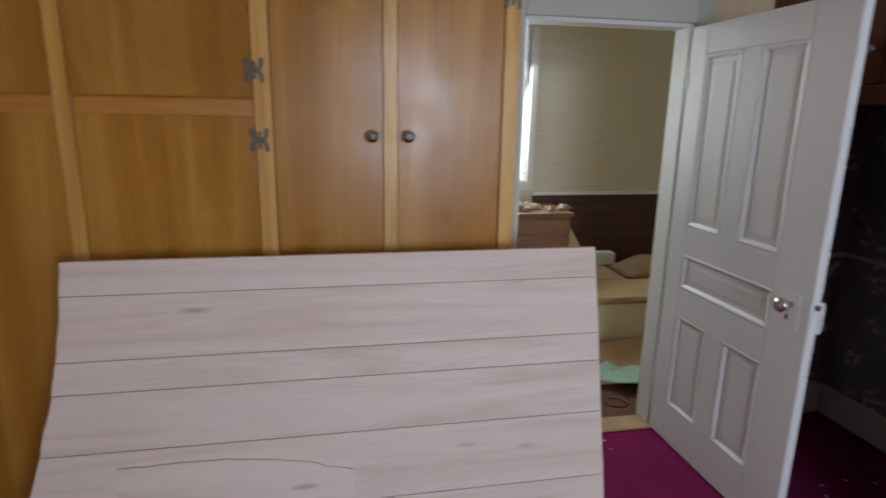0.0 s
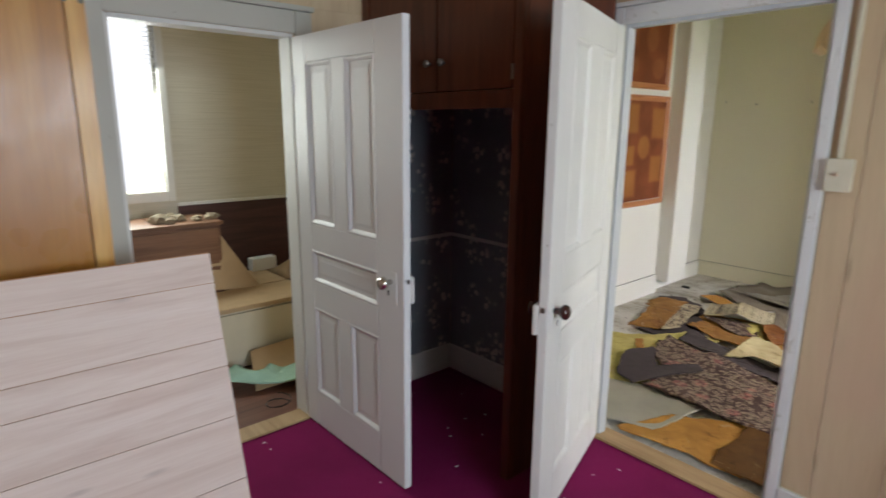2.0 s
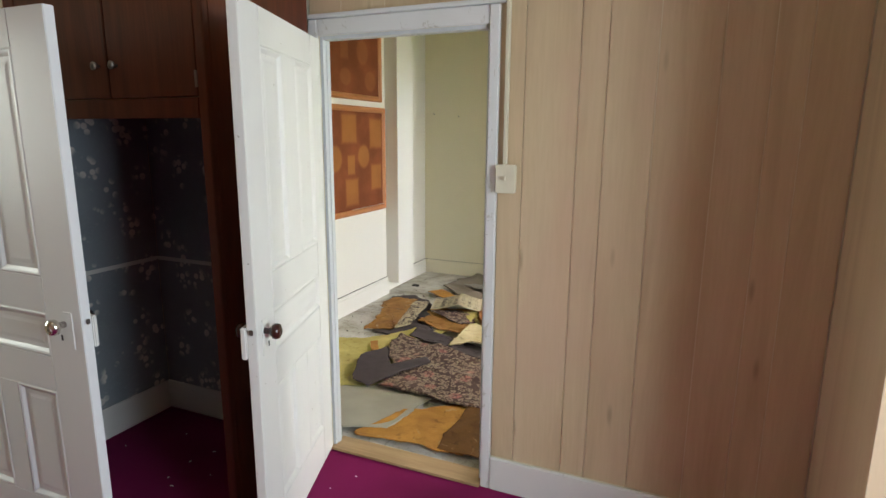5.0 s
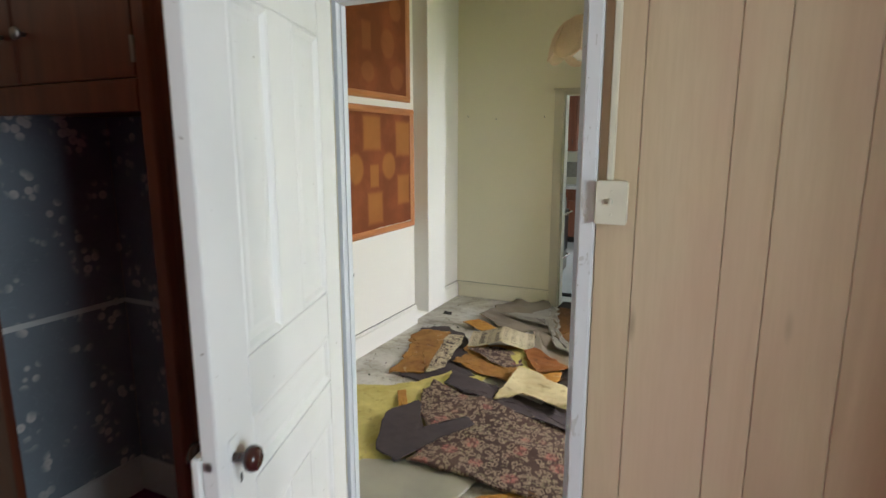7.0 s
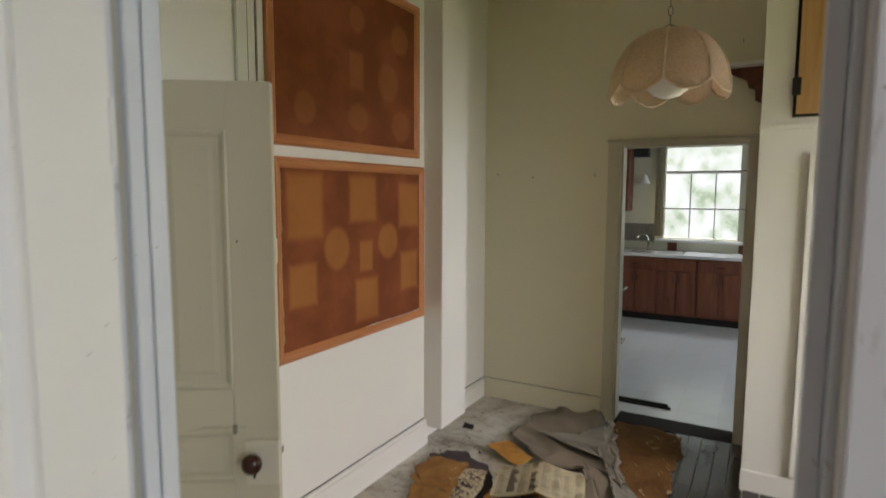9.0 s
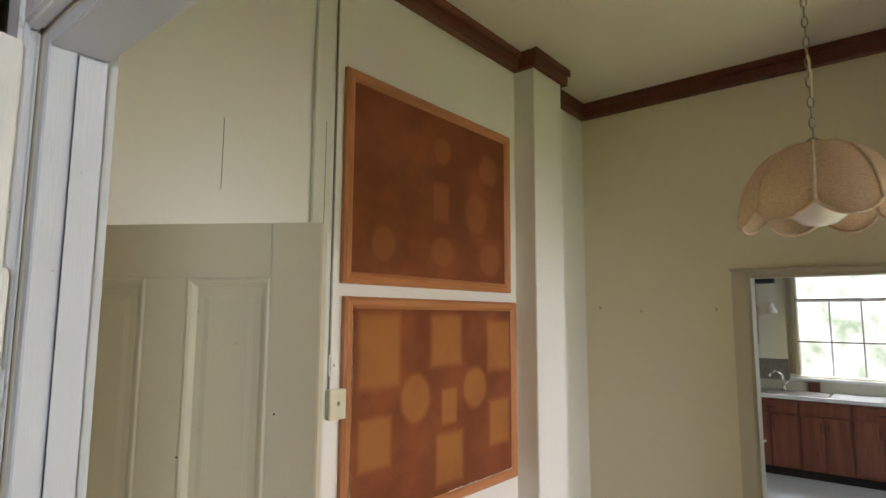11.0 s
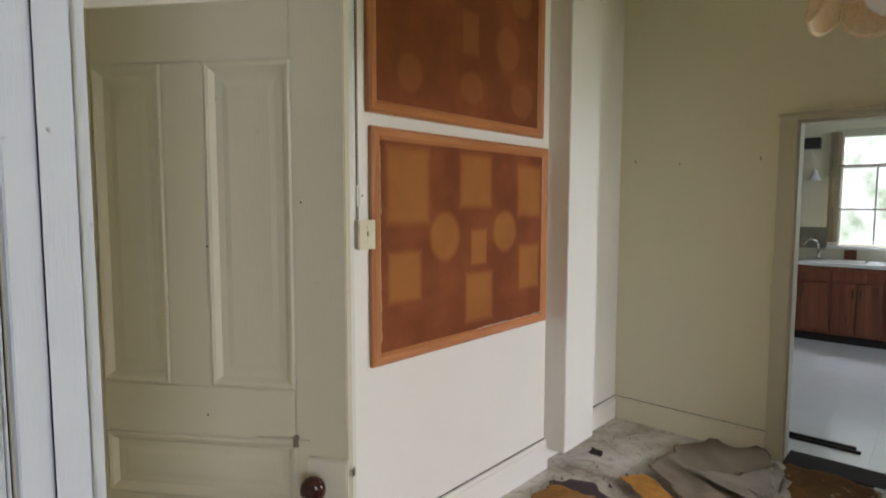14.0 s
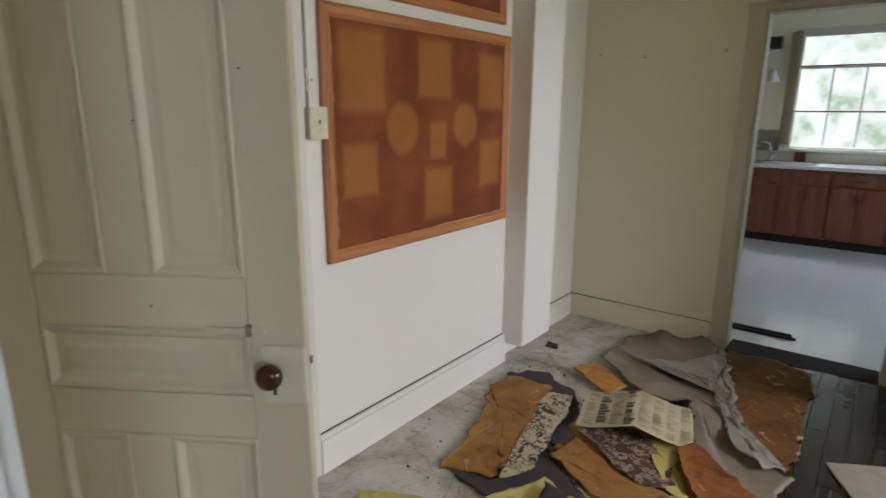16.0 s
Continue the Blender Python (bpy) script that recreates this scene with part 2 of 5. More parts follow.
def floral(name, ground, petals, leaf, scale, rough=0.85):
    """Printed or woven flowers, in clusters of small blotches."""
    m = Mat(name, rough)
    v = m.node("ShaderNodeTexVoronoi", Vector=m.tc, Scale=scale)
    v2 = m.node("ShaderNodeTexVoronoi", Vector=m.tc, Scale=scale * 3.4)
    cluster = m.span(v.outputs["Distance"], 0.28, 0.5, 1, 0)
    spot = m.math("MULTIPLY", m.span(v2.outputs["Distance"], 0.36, 0.5, 1, 0), cluster)
    stem = m.span(m.noise(m.tc, scale * 1.4, 3, 0.5, 2.5), 0.485, 0.5, 0, 1)
    stem2 = m.span(m.noise(m.tc, scale * 1.4, 3, 0.5, 2.5), 0.5, 0.515, 1, 0)
    base = m.mix(m.span(m.noise(m.tc, 3, 4), 0.35, 0.7, 0, 0.35), ground, tuple(x * 0.6 for x in ground))
    col = m.mix(m.math("MULTIPLY", m.math("MULTIPLY", stem, stem2), 0.6), base, leaf)
    tint = m.mix(m.span(v2.outputs["Distance"], 0.0, 0.25, 0.6, 0.0), petals, tuple(x * 0.6 for x in petals))
    col = m.mix(m.math("MULTIPLY", spot, 0.85), col, tint)
    m.color(col)
    return m.m


WALLPAPER = floral("blue_floral_wallpaper", (0.25, 0.285, 0.31), (0.76, 0.7, 0.64), (0.28, 0.33, 0.35), 7.0, 0.7)


def woven_carpet():
    """Dark brown pile with cream scrolls and scattered dusty roses."""
    m = Mat("brown_floral_carpet", 0.95)
    warp = m.mix(0.06, m.tc, m.node("ShaderNodeTexNoise", Vector=m.tc, Scale=14.0, Detail=2.0).outputs["Color"])
    v = m.node("ShaderNodeTexVoronoi", Vector=warp, Scale=31.0)
    v2 = m.node("ShaderNodeTexVoronoi", Vector=m.tc, Scale=6.5)
    v3 = m.node("ShaderNodeTexVoronoi", Vector=warp, Scale=48.0)
    base = m.mix(m.span(m.noise(m.tc, 3, 3), 0.35, 0.7), (0.05, 0.024, 0.02), (0.085, 0.045, 0.035))
    ring = m.math("MULTIPLY", m.span(v.outputs["Distance"], 0.2, 0.3), m.span(v.outputs["Distance"], 0.42, 0.52, 1, 0))
    col = m.mix(m.math("MULTIPLY", ring, 0.75), base, (0.33, 0.24, 0.17))
    leaf = m.math("MULTIPLY", m.span(v3.outputs["Distance"], 0.3, 0.42, 1, 0), m.span(m.noise(m.tc, 9, 2), 0.45, 0.55))
    col = m.mix(m.math("MULTIPLY", leaf, 0.6), col, (0.3, 0.25, 0.15))
    rose = m.math("MULTIPLY", m.span(v2.outputs["Distance"], 0.22, 0.34, 0.9, 0), m.span(v3.outputs["Distance"], 0.2, 0.55, 1, 0.25))
    col = m.mix(rose, col, (0.38, 0.13, 0.11))
    m.color(col)
    m.bump(m.noise(m.tc, 160, 2), 0.6, 0.004)
    return m.m


PATTERN_CARPET = woven_carpet()


def carpet_mat():
    m = Mat("magenta_carpet", 0.95)
    pile = m.noise(m.tc, 240, 2)
    big = m.noise(m.tc, 2.4, 5)
    col = m.mix(m.span(big, 0.35, 0.7, 0, 0.5), (0.2, 0.01, 0.075), (0.125, 0.007, 0.045))
    col = m.mix(m.span(pile, 0.4, 0.7, 0, 0.35), col, (0.24, 0.03, 0.12))
    lint = m.span(m.noise(m.tc, 34, 3), 0.755, 0.78, 0, 0.6)
    m.color(m.mix(lint, col, (0.5, 0.35, 0.38)))
    m.bump(pile, 0.7, 0.006)
    m.b.inputs["Specular IOR Level"].default_value = 0.1
    return m.m


CARPET = carpet_mat()


def lino_mat():
    m = Mat("dirty_grey_lino", 0.55)
    a = m.noise(m.tc, 2.6, 8, 0.72, 0.9)
    b = m.noise(m.tc, 8, 7, 0.75, 1.2)
    col = m.ramp(a, [(0.3, (0.17, 0.14, 0.1)), (0.44, (0.4, 0.37, 0.31)), (0.56, (0.52, 0.5, 0.45)), (0.7, (0.6, 0.58, 0.53))])
    col = m.mix(m.span(b, 0.5, 0.66, 0, 0.6), col, (0.22, 0.18, 0.13))
    crack = m.node("ShaderNodeTexVoronoi", Vector=m.mix(0.12, m.tc, m.node("ShaderNodeTexNoise", Vector=m.tc, Scale=6.0).outputs["Color"]), Scale=5.0)
    crack.feature = "DISTANCE_TO_EDGE"
    col = m.mix(m.math("MULTIPLY", m.span(crack.outputs["Distance"], 0.0, 0.025, 0.5, 0), m.span(a, 0.4, 0.6, 1, 0)), col, (0.12, 0.095, 0.07))
    col = m.mix(m.span(m.noise(m.tc, 45, 4), 0.64, 0.72, 0, 0.7), col, (0.08, 0.065, 0.05))
    m.color(col)
    m.bump(b, 0.3, 0.006)
    return m.m


LINO = lino_mat()


def kitchen_floor_mat():
    m = Mat("pale_kitchen_vinyl", 0.2)
    a = m.noise(m.tc, 3, 5)
    col = m.mix(m.span(a, 0.35, 0.7, 0, 0.5), (0.72, 0.72, 0.73), (0.6, 0.6, 0.6))
    m.color(m.mix(m.math("MULTIPLY", m.random(), 0.06), col, (0.3, 0.3, 0.3)))
    m.rough(m.span(a, 0.3, 0.7, 0.13, 0.27))
    m.bump(m.noise(m.tc, 7, 3), 0.12, 0.01)
    return m.m


VINYL = kitchen_floor_mat()


def weave_wall():
    m = Mat("ribbed_cream_wallpaper", 0.7)
    w = m.noise(m.stretch(2, 2, 90), 1.3, 4)
    m.color(m.ramp(w, [(0.3, (0.56, 0.53, 0.42)), (0.6, (0.63, 0.6, 0.49))]))
    m.bump(w, 0.3, 0.006)
    return m.m


BACK_WALL = weave_wall()


def faded_board(name, rects, ovals, fade, strength):
    """Brown cork cloth with paler shapes where things once hung; places are x, z, half width, half height."""
    m = Mat(name, 0.75)
    sep = m.node("ShaderNodeSeparateXYZ", Vector=m.tc)
    x, z = sep.outputs["X"], sep.outputs["Z"]
    total = None
    for shapes, oval in ((rects, False), (ovals, True)):
        for cx, cz, hx, hz in shapes:
            dx = m.math("DIVIDE", m.math("ABSOLUTE", m.math("SUBTRACT", x, cx)), hx)
            dz = m.math("DIVIDE", m.math("ABSOLUTE", m.math("SUBTRACT", z, cz)), hz)
            d = m.math("SQRT", m.math("ADD", m.math("MULTIPLY", dx, dx), m.math("MULTIPLY", dz, dz))) if oval else m.math("MAXIMUM", dx, dz)
            k = m.span(d, 0.78, 1.16, 1, 0)
            total = k if total is None else m.math("MAXIMUM", total, k)
    n = m.noise(m.tc, 3.5, 5)
    base = m.mix(m.span(n, 0.35, 0.7), (0.185, 0.05, 0.018), (0.27, 0.08, 0.029))
    fine = m.noise(m.tc, 120, 2)
    base = m.mix(m.span(fine, 0.4, 0.7, 0, 0.1), base, (0.26, 0.1, 0.04))
    k = m.math("MULTIPLY", total, m.span(n, 0.2, 0.6, strength * 0.7, strength))
    m.color(m.mix(k, base, fade))
    m.bump(fine, 0.3, 0.002)
    m.b.inputs["Specular IOR Level"].default_value = 0.25
    return m.m


BOARD_LOW = faded_board(
    "faded_pinboard_low",
    [(4.735, 1.625, 0.125, 0.16), (5.187, 1.656, 0.121, 0.125), (5.64, 1.616, 0.11, 0.135), (5.21, 1.341, 0.06, 0.085),
     (4.713, 1.242, 0.096, 0.106), (5.216, 1.098, 0.105, 0.12), (5.645, 1.212, 0.095, 0.118)],
    [(4.964, 1.401, 0.1, 0.112), (5.421, 1.409, 0.1, 0.105)], (0.42, 0.175, 0.045), 0.72)
BOARD_HIGH = faded_board(
    "faded_pinboard_high", [(5.141, 2.333, 0.06, 0.1)],
    [(5.15, 2.6, 0.065, 0.07), (5.55, 2.577, 0.09, 0.085), (5.431, 2.316, 0.1, 0.107), (5.151, 2.088, 0.086, 0.075), (5.56, 2.079, 0.1, 0.09), (4.746, 2.091, 0.075, 0.08)],
    (0.33, 0.125, 0.045), 0.6)


def shade_mat():
    m = Mat("woven_raffia_shade", 0.8)
    w = m.noise(m.stretch(90, 90, 240), 1.4, 3)
    m.color(m.ramp(w, [(0.3, (0.64, 0.52, 0.38)), (0.6, (0.9, 0.8, 0.66))]))
    m.b.inputs["Transmission Weight"].default_value = 0.0
    m.bump(w, 0.5, 0.004)
    tr = m.node("ShaderNodeBsdfTranslucent", Color=(0.7, 0.45, 0.28, 1))
    mx = m.node("ShaderNodeMixShader", Fac=0.35)
    m.nt.links.new(m.b.outputs[0], mx.inputs[1])
    m.nt.links.new(tr.outputs[0], mx.inputs[2])
    m.nt.links.new(mx.outputs[0], m.nt.nodes["Material Output"].inputs["Surface"])
    return m.m


RAFFIA = shade_mat()


def glass_mat():
    m = Mat("window_glass", 0.02)
    m.b.inputs["Transmission Weight"].default_value = 1.0
    m.b.inputs["IOR"].default_value = 1.1
    return m.m


GLASS = glass_mat()


def outside(name, stops, power, scale):
    m = Mat(name)
    n = m.noise(m.tc, scale, 5, 0.6)
    col = m.ramp(n, stops)
    e = m.node("ShaderNodeEmission", Color=col, Strength=power)
    m.nt.links.new(e.outputs[0], m.nt.nodes["Material Output"].inputs["Surface"])
    return m.m


GARDEN = outside("bright_garden_haze", [(0.36, (0.4, 0.5, 0.34)), (0.5, (0.72, 0.78, 0.68)), (0.62, (0.92, 0.96, 0.94))], 2.3, 2.2)
GLARE = outside("overexposed_daylight", [(0.3, (0.95, 0.98, 1.0)), (0.7, (1, 1, 1))], 1.5, 1.0)
GRASS = plain("lawn", (0.07, 0.12, 0.03), 0.9, 0, 0.5, 3)

# ---- building helpers ----
def add_box(bm, lo, hi):
    x0, y0, z0 = [min(a, b) for a, b in zip(lo, hi)]
    x1, y1, z1 = [max(a, b) for a, b in zip(lo, hi)]
    v = [bm.verts.new(p) for p in ((x0, y0, z0), (x1, y0, z0), (x1, y1, z0), (x0, y1, z0), (x0, y0, z1), (x1, y0, z1), (x1, y1, z1), (x0, y1, z1))]
    for f in ((3, 2, 1, 0), (4, 5, 6, 7), (0, 1, 5, 4), (1, 2, 6, 5), (2, 3, 7, 6), (3, 0, 4, 7)):
        bm.faces.new([v[i] for i in f])


def boxes(*pairs, bevel=0.0):
    bm = bmesh.new()
    for lo, hi in pairs:
        add_box(bm, lo, hi)
    if bevel:
        bmesh.ops.bevel(bm, geom=bm.edges[:], offset=bevel, segments=2, affect="EDGES", clamp_overlap=True)
    return bm


def part(name, bm, material, parent=None, label="", smooth=False):
    me = bpy.data.meshes.new(name)
    bmesh.ops.recalc_face_normals(bm, faces=bm.faces[:])
    bm.to_mesh(me)
    bm.free()
    me.materials.append(material)
    if smooth:
        me.polygons.foreach_set("use_smooth", [True] * len(me.polygons))
    ob = new(name, me)
    ob.parent = parent
    if label:
        tagged(ob, label)
    return ob


def thing(name, m, label, category, group="", kind=""):
    ob = new(name)
    ob.empty_display_size = 0.1
    ob.matrix_world = m
    return tagged(ob, label, category, group, kind)


def struct(name, bm, material, label, category):
    return tagged(part(name, bm, material), label, category, kind="structure")


def lathe(profile, n=24, axis="z"):
    """A turned body from (radius, height) pairs."""
    bm = bmesh.new()
    rings = []
    for r, h in profile:
        ring = []
        for i in range(n):
            a = 2 * math.pi * i / n
            p = (r * math.cos(a), r * math.sin(a), h)
            ring.append(bm.verts.new(p if axis == "z" else (p[0], -h, p[1]) if axis == "y" else (h, p[0], p[1])))
        rings.append(ring)
    for a, b in zip(rings, rings[1:]):
        for i in range(n):
            bm.faces.new((a[i], a[(i + 1) % n], b[(i + 1) % n], b[i]))
    for ring in (rings[0], rings[-1]):
        bm.faces.new(ring)
    return bm


def tube(points, r, n=8):
    bm = bmesh.new()
    rings = []
    pts = [Vector(p) for p in points]
    for i, p in enumerate(pts):
        d = (pts[min(i + 1, len(pts) - 1)] - pts[max(i - 1, 0)]).normalized()
        a = d.orthogonal().normalized()
        b = d.cross(a)
        rings.append([bm.verts.new(p + r * (math.cos(2 * math.pi * k / n) * a + math.sin(2 * math.pi * k / n) * b)) for k in range(n)])
    for s, e in zip(rings, rings[1:]):
        for k in range(n):
            bm.faces.new((s[k], s[(k + 1) % n], e[(k + 1) % n], e[k]))
    bm.faces.new(rings[0])
    bm.faces.new(rings[-1])
    return bm


# ---- plan, in metres ----
XB, XB2 = 3.15, 3.203        # partition between bedroom and dining room
YA, YA2 = 2.77, 2.89         # partition to the back bedroom
XK, XK2 = 6.9, 7.02          # partition to the kitchen
HIGH = 3.36
DA0, DA1, DAH = 1.3, 2.11, 2.015   # doorway to the back bedroom
DB0, DB1, DBH = 0.8, 1.62, 2.04   # doorway to the dining room
DK0, DK1, DKH = 0.956, 1.77, 2.03  # doorway to the kitchen

# ---- large structure ----
struct("ground", boxes(((-60, -60, -0.35), (70, 70, -0.3))), GRASS, "mown lawn outside the house", "ground")
struct("floor_bedroom", boxes(((-1.8, -1.7, -0.1), (XB + 0.03, YA + 0.06, 0))), CARPET, "worn magenta carpet with bits of lint", "floor")
struct("floor_back_bedroom", boxes(((-1.8, YA + 0.06, -0.1), (4.4, 4.75, -0.002))), BROWN_FLOOR, "scuffed brown floor of the back bedroom", "floor")
struct("floor_dining", boxes(((XB + 0.03, -1.0, -0.1), (XK + 0.02, 2.9, 0))), LINO, "stained pale grey lino of the dining room", "floor")
struct("ceiling", boxes(((-1.8, -1.7, HIGH), (11.3, 4.75, HIGH + 0.1))), CEILING, "cream painted ceiling", "ceiling")

wall_a = struct("wall_north", boxes(((-1.8, YA + 0.006, 0), (DA0, YA2, HIGH)), ((DA0, YA + 0.006, DAH), (DA1, YA2, HIGH)), ((DA1, YA + 0.006, 0), (XB + 0.06, YA2, HIGH))), PANELING, "pale wood panelled partition wall", "wall")
wall_b = struct("wall_east", boxes(((XB + 0.006, -1.7, 0), (XB2, DB0, HIGH)), ((XB + 0.006, DB0, DBH), (XB2, DB1, HIGH)), ((XB + 0.006, DB1, 0), (XB2, YA, HIGH))), DINING_WALL, "partition wall, panelled on the bedroom face", "wall")
struct("wall_south", boxes(((-1.8, -1.82, 0), (0.8, -1.7, HIGH)), ((2.1, -1.82, 0), (XB2, -1.7, HIGH)), ((0.8, -1.82, 0), (2.1, -1.7, 0.75)), ((0.8, -1.82, 2.15), (2.1, -1.7, HIGH))), PANELING, "panelled outside wall with a window opening", "wall")
struct("wall_return", boxes(((2.55, -1.7, 0), (XB - 0.006, -0.47, HIGH))), PANELING, "panelled wall return beside the bedroom window", "wall")
struct("wall_west", boxes(((-1.92, -1.82, 0), (-1.8, 4.87, HIGH))), PANELING, "plain panelled wall", "wall")
struct("wall_dining_north", boxes(((XB2, 2.785, 0), (5.846, 2.9, HIGH)), ((5.846, 2.845, 0), (XK2, 2.96, HIGH))), DINING_WHITE, "white wallboard dining room wall", "wall")
struct("wall_dining_south", boxes(((XB2, -1.12, 0), (4.75, -1.0, HIGH)), ((6.15, -1.12, 0), (XK2, -1.0, HIGH)), ((4.75, -1.12, 0), (6.15, -1.0, 0.85)), ((4.75, -1.12, 2.1), (6.15, -1.0, HIGH))), DINING_WALL, "cream outside wall with a window opening", "wall")
struct("wall_kitchen", boxes(((XK, -1.0, 0), (XK2, DK0, HIGH)), ((XK, DK0, DKH), (XK2, DK1, HIGH)), ((XK, DK1, 0), (XK2, 2.845, HIGH))), DINING_WALL, "cream painted wall with the kitchen doorway", "wall")
WY0, WY1, WZ0, WZ1 = 1.16, 2.09, 1.08, 2.33
struct("wall_kitchen_east", boxes(((11.15, -1.1, 0), (11.27, WY0, HIGH)), ((11.15, WY1, 0), (11.27, 3.2, HIGH)), ((11.15, WY0, 0), (11.27, WY1, WZ0)), ((11.15, WY0, WZ1), (11.27, WY1, HIGH))), DINING_WALL, "cream kitchen wall round the window", "wall")
struct("wall_kitchen_north", boxes(((XK2, 3.1, 0), (11.15, 3.2, HIGH))), DINING_WALL, "plain cream kitchen wall", "wall")
struct("wall_kitchen_south", boxes(((XK2, -1.12, 0), (11.15, -1.02, HIGH))), DINING_WALL, "plain cream kitchen wall", "wall")
BW0, BW1 = 1.2, 1.96
struct("wall_back", boxes(((-1.8, 4.55, 0), (BW0, 4.67, HIGH)), ((BW1, 4.55, 0), (4.4, 4.67, HIGH)), ((BW0, 4.55, 0), (BW1, 4.67, 1.1)), ((BW0, 4.55, 2.3), (BW1, 4.67, HIGH))), BACK_WALL, "ribbed cream wallpapered wall", "wall")
struct("wall_back_east", boxes(((4.3, YA2, 0), (4.4, 4.55, HIGH))), BACK_WALL, "ribbed cream wallpapered wall", "wall")

# ---- bedroom trim ----
def trims(name, label, category, material, *pairs, bevel=0.004):
    return tagged(part(name, boxes(*pairs, bevel=bevel), material), label, category, kind="structure")


trims("casing_bedroom_door", "white painted casing of the back bedroom door", "casing", SHADED_CASING,
      ((DA0 - 0.1, YA - 0.016, 0), (DA0, YA + 0.004, DAH + 0.1)), ((DA1 + 0.003, YA - 0.016, 0), (DA1 + 0.09, YA + 0.004, DAH + 0.1)),
      ((DA0 + 0.001, YA - 0.014, DAH), (DA1 + 0.002, YA + 0.004, DAH + 0.1)), ((DA0 - 0.12, YA - 0.03, DAH + 0.102), (DA1 + 0.1, YA + 0.004, DAH + 0.125)))
trims("jamb_bedroom_door", "white painted door lining", "casing", WHITE_OLD,
      ((DA0, YA + 0.008, 0), (DA0 + 0.018, YA2 + 0.01, DAH)), ((DA1 - 0.018, YA + 0.008, 0), (DA1, YA2 + 0.01, DAH)), ((DA0 + 0.019, YA + 0.008, DAH - 0.018), (DA1 - 0.019, YA2 + 0.01, DAH)))
trims("casing_dining_door", "chipped white casing of the dining room doorway", "casing", CHIPPED,
      ((XB - 0.014, DB0 - 0.043, 0), (XB + 0.004, DB0, DBH + 0.07)), ((XB - 0.014, DB1 + 0.002, 0), (XB + 0.004, DB1 + 0.05, DBH + 0.07)),
      ((XB - 0.012, DB0 + 0.001, DBH), (XB + 0.004, DB1 + 0.001, DBH + 0.07)), ((XB - 0.03, DB0 - 0.07, DBH + 0.072), (XB + 0.004, DB1 + 0.05, DBH + 0.09)))
trims("jamb_dining_door", "chipped white door lining with a stop bead", "casing", JAMB_PAINT,
      ((XB + 0.006, DB0, 0), (XB2 + 0.004, DB0 + 0.006, DBH)), ((XB + 0.006, DB1 - 0.016, 0), (XB2 + 0.004, DB1, DBH)),
      ((XB + 0.006, DB0 + 0.017, DBH - 0.016), (XB2 + 0.004, DB1 - 0.017, DBH)),
      ((XB + 0.029, DB1 - 0.019, 0), (XB2 + 0.004, DB1 - 0.0165, DBH - 0.017)), ((XB + 0.03, DB0 + 0.0065, 0), (XB2 + 0.004, DB0 + 0.02, DBH - 0.017)))
trims("casing_dining_side", "chipped white casing on the dining room face", "casing", JAMB_PAINT,
      ((XB2 + 0.002, DB1, 0), (XB2 + 0.02, DB1 + 0.1, DBH + 0.1)), ((XB2 + 0.002, DB0 - 0.1, 0), (XB2 + 0.02, DB0, DBH + 0.1)), ((XB2 + 0.002, DB0, DBH), (XB2 + 0.019, DB1, DBH + 0.1)))
trims("threshold_dining", "worn oak threshold strip", "threshold", THRESHOLD, ((XB - 0.03, DB0, 0.001), (XB + 0.1, DB1, 0.014)))
trims("threshold_bedroom", "worn oak threshold strip", "threshold", THRESHOLD, ((DA0, YA - 0.03, 0.001), (DA1, YA + 0.1, 0.012)))
trims("baseboard_bedroom", "white painted baseboard with a bowed top", "baseboard", WHITE_OLD, ((XB - 0.016, -0.468, 0), (XB - 0.002, DB0 - 0.045, 0.16)))

# vertical boards of the panelling, one by one
seams = [0.755, 0.652, 0.438, 0.336, 0.16, -0.05, -0.205, -0.31, -0.468]
for y1, y0 in zip(seams, seams[1:]):
    part("panel", boxes(((XB + 0.0025, y0 + 0.0011, 0.162), (XB + 0.005, y1 - 0.0011, HIGH)), bevel=0.0008), PANELING, wall_b)
for y1, y0 in zip([1.67, 1.5, 1.28, 1.07, 0.9, 0.76], [1.5, 1.28, 1.07, 0.9, 0.76, 0.756]):
    if y1 - y0 > 0.01:
        part("panel", boxes(((XB + 0.0025, y0 + 0.0011, DBH + 0.092), (XB + 0.005, y1 - 0.0011, HIGH)), bevel=0.0008), PANELING, wall_b)
xs = [1.18, 1.36, 1.58, 1.7, 1.9, 2.05, 2.21, 2.42, 2.5]
for x0, x1 in zip(xs, xs[1:]):
    part("panel", boxes(((x0 + 0.0011, YA + 0.0025, DAH + 0.127), (x1 - 0.0011, YA + 0.005, HIGH)), bevel=0.0008), PANELING, wall_a)

